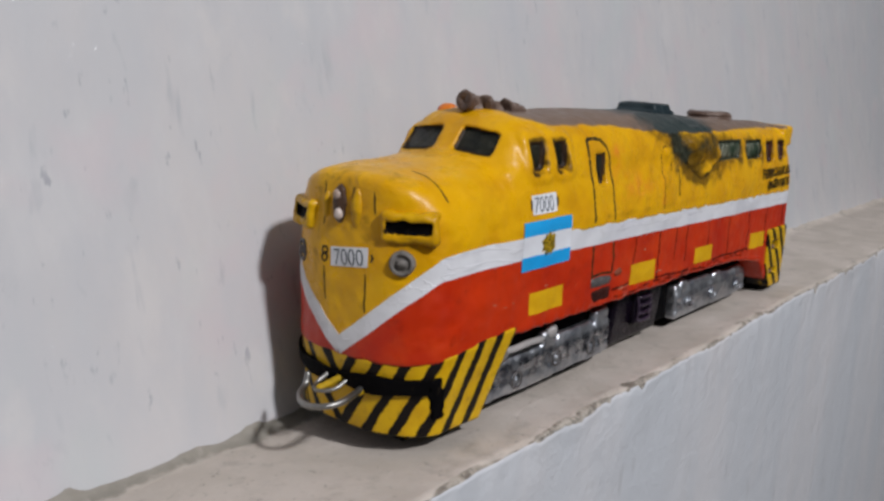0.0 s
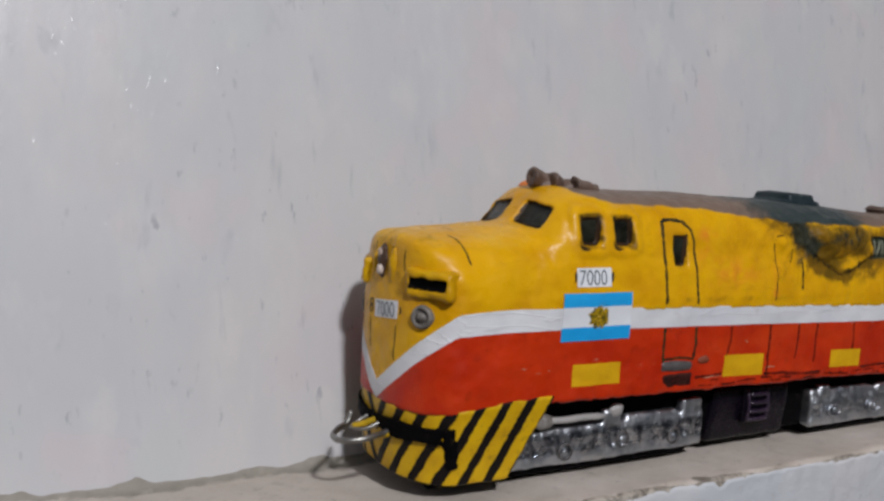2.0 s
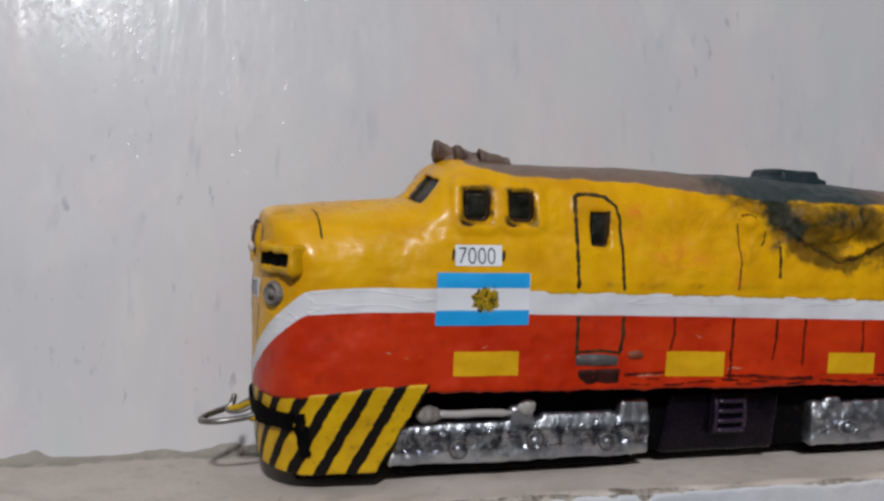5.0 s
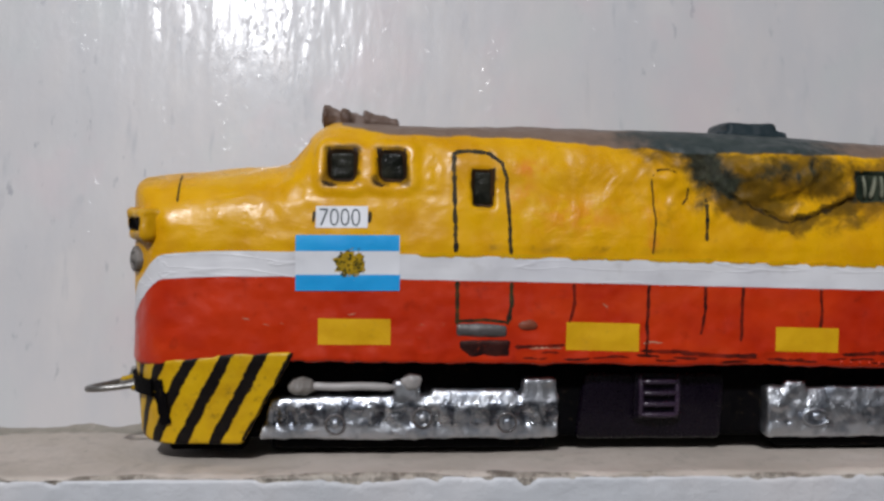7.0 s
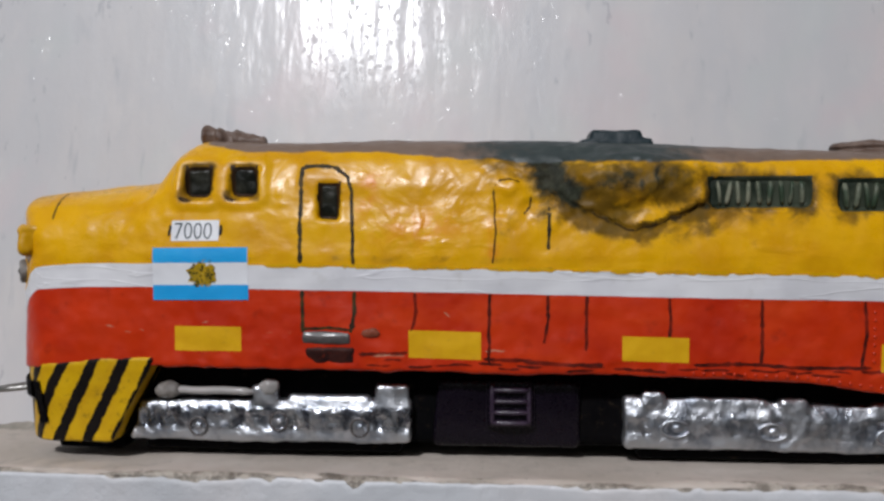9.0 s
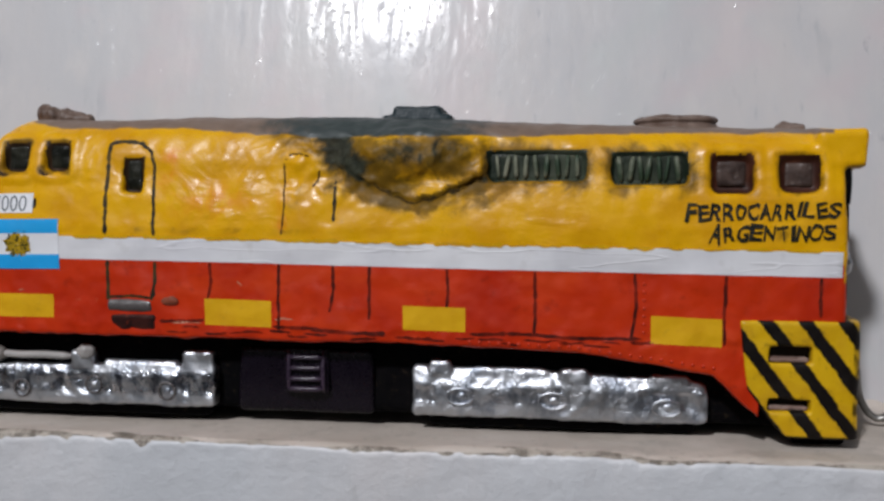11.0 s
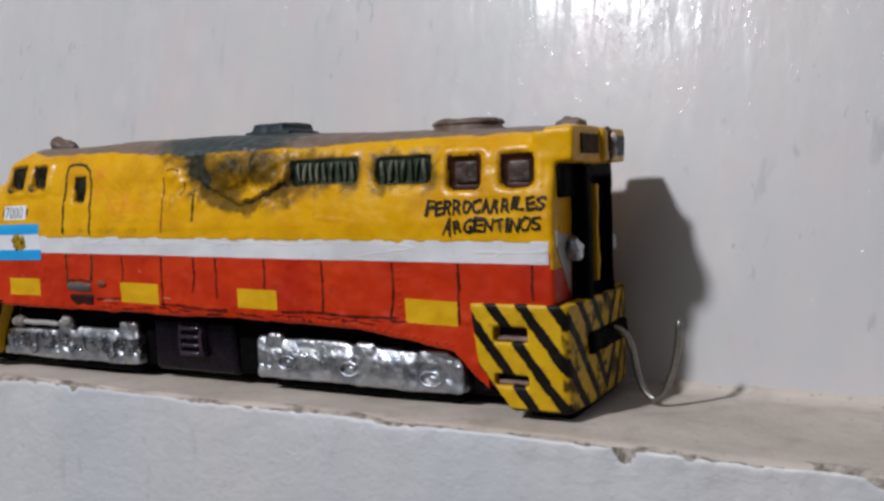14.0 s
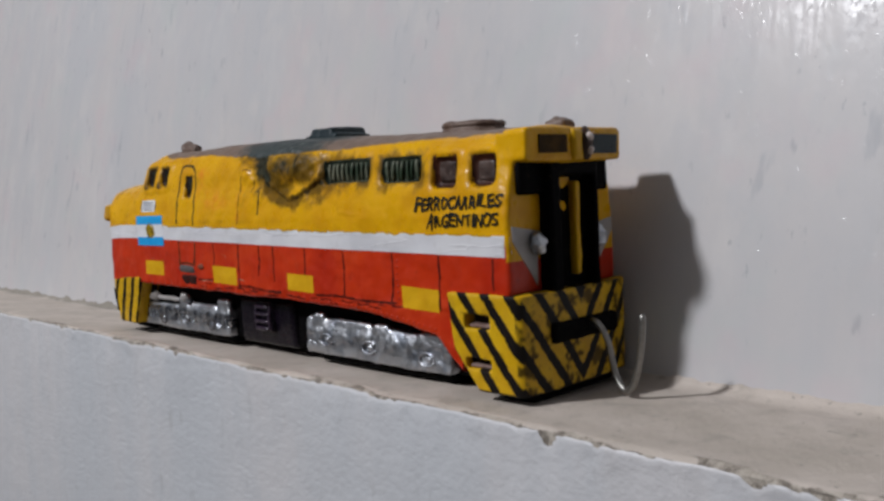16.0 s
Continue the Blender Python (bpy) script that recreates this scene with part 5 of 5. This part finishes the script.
def truck(x0, x1, journals, front):
    # the core is black to give the shade behind the foil
    core = rounded_box("truck", (x0 + 4, 9.5, 1.6), (x1 - 3, 45.5, 18), 1.0, BLACK, loco, "foil-covered wheel truck, its core black to stand for shade", 1.2, ())
    for far in (False, True):
        fy = (lambda y: 55 - y) if far else (lambda y: y)

        def side(x, y, z):
            y = fy(y)
            top = lerp(x, [x0, x0 + 8, (x0 + x1) / 2, x1], [16.6, 16.9, 17.4, 17.6]) if front else lerp(x, [x0, x1], [20.0, 17.6])
            d = sdf_box(x, y, z, (x0, 5.4, 5.4), (x1, 11.5, 20), 1.3)
            d = smax(d, z - top, 0.7)
            # pressed flutes above a plain lower flange
            wave = 0.5 + 0.5 * np.sin(x * 1.25 + 1.7 * np.sin(x * 0.31) + 0.25 * z)
            mask = np.clip((z - 8.2) / 1.8, 0, 1) * np.clip((14.6 - z) / 1.2, 0, 1)
            patchy = np.clip(0.5 + 1.2 * np.sin(x * 0.17 + (1.0 if front else 2.6)), 0.1, 1)
            d = smax(d, 5.4 + 1.1 * mask * (wave * patchy * (1.0 if front else 0.55) + 0.15) - y, 0.3)
            if not front:
                d = smax(smax(d, (x - x1 - 1.0) * 0.75 + (z - 14.5) * 0.66, 2.5), (x - x1 - 1.2) * 0.75 + (7.4 - z) * 0.66, 2.0)
            # the upper edge leans in
            d = smax(d, 5.5 + 0.30 * np.maximum(z - 14.0, 0) - y, 0.5)
            if front:
                d = smax(d, (x0 + 4.5 - x) * 0.95 - (17.5 - z) * 0.28, 0.8)
                extra = [((71.5, 5.8, 16), (78.8, 9.5, 21.6)), ((107.5, 6.0, 15), (117.5, 9.8, 22.6)), ((82, 6.6, 16), (106, 9.4, 19.2))]
            else:
                extra = [((183.5, 6.2, 17), (190, 9.5, 21.8)), ((221, 6.0, 16), (229, 9.5, 20.2)), ((246, 6.0, 14), (257, 9.5, 19.2)), ((196, 7, 17), (218, 9.4, 20))]
            for lo, hi in extra:
                d = smin(d, sdf_box(x, y, z, lo, hi, 1.2), 1.3)
            return d

        v, f = nets(side, (x0 - 2, 3 if not far else 41, 1), (x1 + 2, 14 if not far else 52, 26), 0.5)
        v = crumple(v, f, 5, 0.3)
        v = lumps(v, f, ((2.2, 0.14), (5.0, 0.28), (12, 0.4)))
        frame_ = part("sideframe", mesh_of("sideframe", v, f, FOIL, attrs={"flute": np.clip((v[:, 2] - 8.6) / 1.0, 0, 1) * np.clip((16.8 - v[:, 2]) / 1.5, 0.0, 1) * (1.0 if front else 0.45)}), core, "crumpled aluminium foil")
        if front:
            y0 = fy(6.4)
            tube("brake_pipe", [(48, y0, 20.4), (55, y0, 20.0), (63, y0, 20.2), (72, y0, 19.8)], 1.15, GREY_TAPE, frame_, "pale grey pipe", 8, 3)
            ball("pipe_knob", (46.2, y0, 20.2), 3.0, GREY, frame_, "grubby grey lump", (1.35, 0.8, 0.85), ((2, 0.7),))
            ball("pipe_knob", (76.4, y0, 21.6), 2.5, GREY_TAPE, frame_, "pale grey knob", (1.2, 0.8, 1.0), ((2, 0.5),))
        for jx, jz in journals:
            y0 = fy(5.2)
            s = 1 if far else -1
            if front:
                ball("axle_box", (jx, y0 - s * 0.2, jz), 1.35, FOIL, frame_, "pressed foil stud", (1, 0.4, 1), ((2, 0.3),))
            else:
                ball("axle_box", (jx + 0.5, y0 - s * 0.2, jz), 1.6, FOIL, frame_, "pressed foil stud", (1.2, 0.35, 0.8), ((2, 0.3),))
            wide, tall = (2.6, 2.6) if front else (3.9, 2.3)
            ring = [(jx + wide * math.cos(q), y0 + s * 0.1, jz + tall * math.sin(q)) for q in np.linspace(0.5, 2 * math.pi + (0.5 if front else -0.3), 17)]
            tube("axle_ring", ring, 0.35 if front else 0.42, DARK_GREY if front else FOIL, frame_, "dark ring" if front else "", 6, 2)


truck(33.5, 118, ((55.5, 9.8), (79.5, 11.6), (103.2, 10.2)), True)
truck(178.5, 262, ((192.5, 11.5), (219.0, 11.0), (250.5, 10.0)), False)


# ---- roof equipment ----
def horn(x, y, z, size):
    """A stubby trumpet, its flared mouth facing forwards and tipped up."""
    def field(px, py, pz):
        u, h = px - x, pz - z - 0.10 * (x - px)
        r = np.sqrt((py - y) ** 2 + h ** 2)
        d = smax(r - size * (0.55 + 0.48 * np.exp(-np.maximum(u, 0) / (size * 1.1))), np.maximum(-u, u - size * 3.0), 1.1)
        return smax(d, -(np.sqrt(((u + 0.3) / 0.8) ** 2 + r ** 2) - size * 0.25), 0.6)
    blob("horn", field, (x - 3, y - 6, z - 6), (x + size * 3 + 2, y + 6, z + 6), 0.45, BROWN, loco, "brown painted flared horn", ((3, 0.6), (1.5, 0.25)))


horn(50.2, 28.2, 96.4, 3.6)
horn(55.6, 24.4, 95.2, 3.5)
horn(62.2, 20.8, 94.4, 3.4)
tube("horn_pipe", [(53, 28.2, 93.6), (59, 25.2, 93.8), (68, 21.8, 93.0)], 2.2, BROWN, loco, "brown pipe")
ball("beacon", (58.5, 40.6, 92.4), 3.1, ORANGE, loco, "orange beacon", (1.1, 1.15, 0.85))
blob("roof_fan", lambda x, y, z: smin(sdf_box(x, y, z, (170, 19.5, 91), (185, 38, 96.6), 1.6), sdf_box(x, y, z, (166.5, 19, 91), (188, 38.5, 93.8), 1.2), 1.5), (163, 16, 89), (192, 42, 99), 0.6, TEAL, loco, "sooty teal-black roof hatch", ((9, 0.6), (3, 0.25)))
blob("roof_vent", lambda x, y, z: smax(np.sqrt(((x - 254.5) / 13.2) ** 2 + ((y - 30) / 11) ** 2) * 11 - 11 + 1.3 * np.exp(-((z - 90.4) / 0.7) ** 2) + 0.8 * np.maximum(z - 91.0, 0), np.abs(z - 90.0) - 2.7, 0.9), (239, 16, 85), (270, 44, 95), 0.55, BROWN, loco, "brown oval roof vent in two layers", ((6, 0.6), (2.5, 0.3)))
ball("roof_whistle", (289.0, 36.0, 88.6), 3.4, BROWN, loco, "small brown roof lump", (1.5, 1.3, 0.9), ((3, 1.2), (1.5, 0.4)))


# ---- nose fittings ----
def nose_at(y, z):
    return land(SKIN, (-40, y, z), (1, 0, 0))[0].x


head = ball("headlight", (nose_at(28.3, 68.4) - 0.1, 28.3, 68.4), 2.7, DARK_BROWN, loco, "dark brown twin headlight mount", (0.55, 0.9, 2.1), ((2, 0.3),))
for y, z in ((28.6, 71.0), (27.6, 66.0)):
    ball("lamp", (nose_at(y, z) - 1.1, y, z), 1.45, LAMP_WHITE, head, "grubby white lamp", (0.8, 1, 1.15), ((1.5, 0.25),))
ball("nose_ridge", (nose_at(22.4, 67.6) + 0.4, 22.4, 67.6), 2.1, FITTING_YELLOW, loco, "", (0.75, 0.95, 2.7), ((2, 0.3),))
ball("nose_ridge", (nose_at(33.8, 67.2) + 0.4, 33.8, 67.2), 1.6, FITTING_YELLOW, loco, "", (0.8, 0.9, 2.8), ((2, 0.3),))


def number_board(sign):
    """A yellow hooded box on the corner of the nose with a dark slot."""
    out = Vector((-0.875, sign * 0.484, 0)).normalized()
    along = Vector((out.y, -out.x, 0))
    c = Vector((3.4, 7.8, 64.4)) + out * 1.5 if sign < 0 else Vector((2.2, 45.6, 63.8)) + out * 1.0

    def local(x, y, z):
        dx, dy = x - c.x, y - c.y
        return dx * along.x + dy * along.y, dx * out.x + dy * out.y, z - c.z

    def field(x, y, z):
        u, w, h = local(x, y, z)
        d = sdf_box(u, w, h, (-8.0, -8, -4.3), (8.0, 1.2, 4.2), 1.5)
        return smax(d, -sdf_box(u, w, h, (-6.2, 0.1, -1.6), (6.2, 9, 1.7), 0.5), 0.4)

    lo, hi = (c.x - 13, c.y - 13, c.z - 6), (c.x + 13, c.y + 13, c.z + 6)
    v, f = nets(field, lo, hi, 0.5)
    v = lumps(v, f, ((5, 0.9), (2.2, 0.4)))
    m = v[f].mean(1)
    u, w, h = local(*m.T)
    slot = ((w < 1.0) & (w > -1.0) & (np.abs(u) < 6.5) & (np.abs(h) < 1.9)).astype(int)
    part("number_board", mesh_of("number_board", v, f, [FITTING_YELLOW, BLACK], slots=slot), loco, "yellow hooded number board with a dark slot")
    m2 = Vector((2.8, 9.2, 54.8)) if sign < 0 else Vector((2.2, 45.4, 52.8))
    seat, _ = land(SKIN, m2 + out * 30, -out)
    m2 = seat + out * (0.5 if sign < 0 else -0.6)

    def disc(x, y, z):
        dx, dy, h = x - m2.x, y - m2.y, z - m2.z
        w = dx * out.x + dy * out.y
        r = np.sqrt((dx * along.x + dy * along.y) ** 2 + h ** 2)
        d = smax(r - 3.5, np.abs(w + 0.6) - 1.8, 1.2)
        d = smax(d, -smax(r - 2.4, 0.2 - w, 0.4), 0.4)
        return smin(d, np.sqrt(r ** 2 + (w - 0.1) ** 2) - 1.5, 0.5)

    blob("marker_light", disc, (m2.x - 6, m2.y - 6, m2.z - 6), (m2.x + 6, m2.y + 6, m2.z + 6), 0.4, GREY if sign < 0 else DARK_GREY, loco, "grey round marker light" if sign < 0 else "dark grey round marker light", ((2, 0.25),))


number_board(-1)
number_board(1)

hit, _ = land(SKIN, (-40, 24.5, 54.4), (1, 0, 0))
rows = [[(-40, 31.0 - 13.0 * u, 51.0 + 5.4 * w + 1.5 * u) for u in np.linspace(0, 1, 14)] for w in np.linspace(0, 1, 6)]
nose_plate = decal("number_plate", rows, (1, 0, 0), STICKER, loco, "white number sticker with dark digits", 0.12)
lettering("digits", "7000", 4.4, 10.2, (hit.x - 0.42, 24.5, 54.4), ((0, -1, 0.115), (0, 0.115, 1), (-1, 0, 0)), INK, nose_plate)
for y, z in ((33.4, 55.2), (33.4, 53.0)):
    stroke("ink_mark", [(-40, y + 1.0 * math.cos(q), z + 1.0 * math.sin(q)) for q in np.linspace(0, 2 * math.pi, 9)], 0.7, MARKER, loco, way=(1, 0, 0), taper=0.0)
stroke("ink_mark", [(-40, 16.9, 56.2), (-40, 16.3, 55.2), (-40, 16.9, 54.0)], 0.8, MARKER, loco, way=(1, 0, 0))
for y, z0, z1 in ((33.6, 50.5, 41), (18.8, 50.5, 40), (34.6, 74, 62), (16.6, 73, 67)):
    stroke("nose_door_line", [(-40, y, z0), (-40, y - 0.3, z1)], 0.5, MARKER, loco, way=(1, 0, 0))
stroke("nose_door_line", [(-40, 23.8, 73.5), (-40, 24.0, 66)], 0.6, WINDOW_REVEAL, loco, way=(1, 0, 0))


# ---- rear fittings ----
def rear_board(y0, y1, z0, z1, label):
    """A dark sheet on the angled rear cornice."""
    grid = [[(340, y0 + (y1 - y0) * u / 10, z0 + (z1 - z0) * w / 5) for u in range(11)] for w in range(6)]
    decal("rear_number_board", grid, (-1, 0, 0), CRACK if y0 < 20 else TEAL, loco, label, 0.5)


rear_board(8.5, 21.5, 79.0, 84.6, "dark brown rear number board")
rear_board(36.0, 50.0, 78.6, 84.8, "teal-black rear number board")
lamp_box = rounded_box("rear_light_box", (296, 23.6, 76.2), (303.4, 29.4, 86.8), 1.6, FITTING_YELLOW, loco, "yellow rear light housing", 0.6, ((4, 0.4),))
ball("lamp_mount", (301.8, 31.6, 81.8), 3.5, DARK_BROWN, lamp_box, "dark brown lamp mount", (0.7, 0.85, 1.6), ((3, 0.3),))
ball("lamp", (303.5, 31.6, 84.0), 1.55, LAMP_WHITE, lamp_box, "grubby white lamp", bumps=((1.5, 0.25),))
ball("lamp", (303.5, 31.8, 79.6), 1.55, LAMP_WHITE, lamp_box, "grubby white lamp", bumps=((1.5, 0.25),))


def rear_doorway(x, y, z):
    d = np.minimum(sdf_box(x, y, z, (290, 15, 34), (300.4, 40.5, 78), 0.8), sdf_box(x, y, z, (290, 4.0, 66.5), (297.4, 50.0, 78), 0.8))
    return smax(d, -sdf_box(x, y, z, (295.5, 20, 36), (306, 38.4, 72), 0.6), 0.5)


bulkhead = blob("rear_bulkhead", rear_doorway, (288, 1, 32), (304, 54, 80), 0.7, BLACK, loco, "matt black rear doorway", ((9, 0.4),))
rounded_box("door_post", (294.8, 30.2, 39.4), (298.4, 33.0, 70), 0.7, FITTING_YELLOW, bulkhead, "yellow painted door post", 0.6, ((5, 0.5),))
for sign, mat_ in ((-1, GREY_TAPE), (1, GREY_TAPE)):
    rows = []
    for j in range(8):
        w = j / 7
        rows.append([(340, YC + sign * (26.6 - 12.2 * u), (57.0 - 2.0 * u) * w + (52.5 - 15.0 * u) * (1 - w)) for u in np.linspace(0, 1, 8)])
    decal("corner_tape", rows, (-1, 0, 0), mat_, loco, "grey paper triangle", 0.3)
    ball("rear_marker", (297.4, YC + sign * 16.2, 51.2), 2.9, FOIL, loco, "crumpled foil marker light", (0.9, 1, 1.25), ((2, 1.0),))
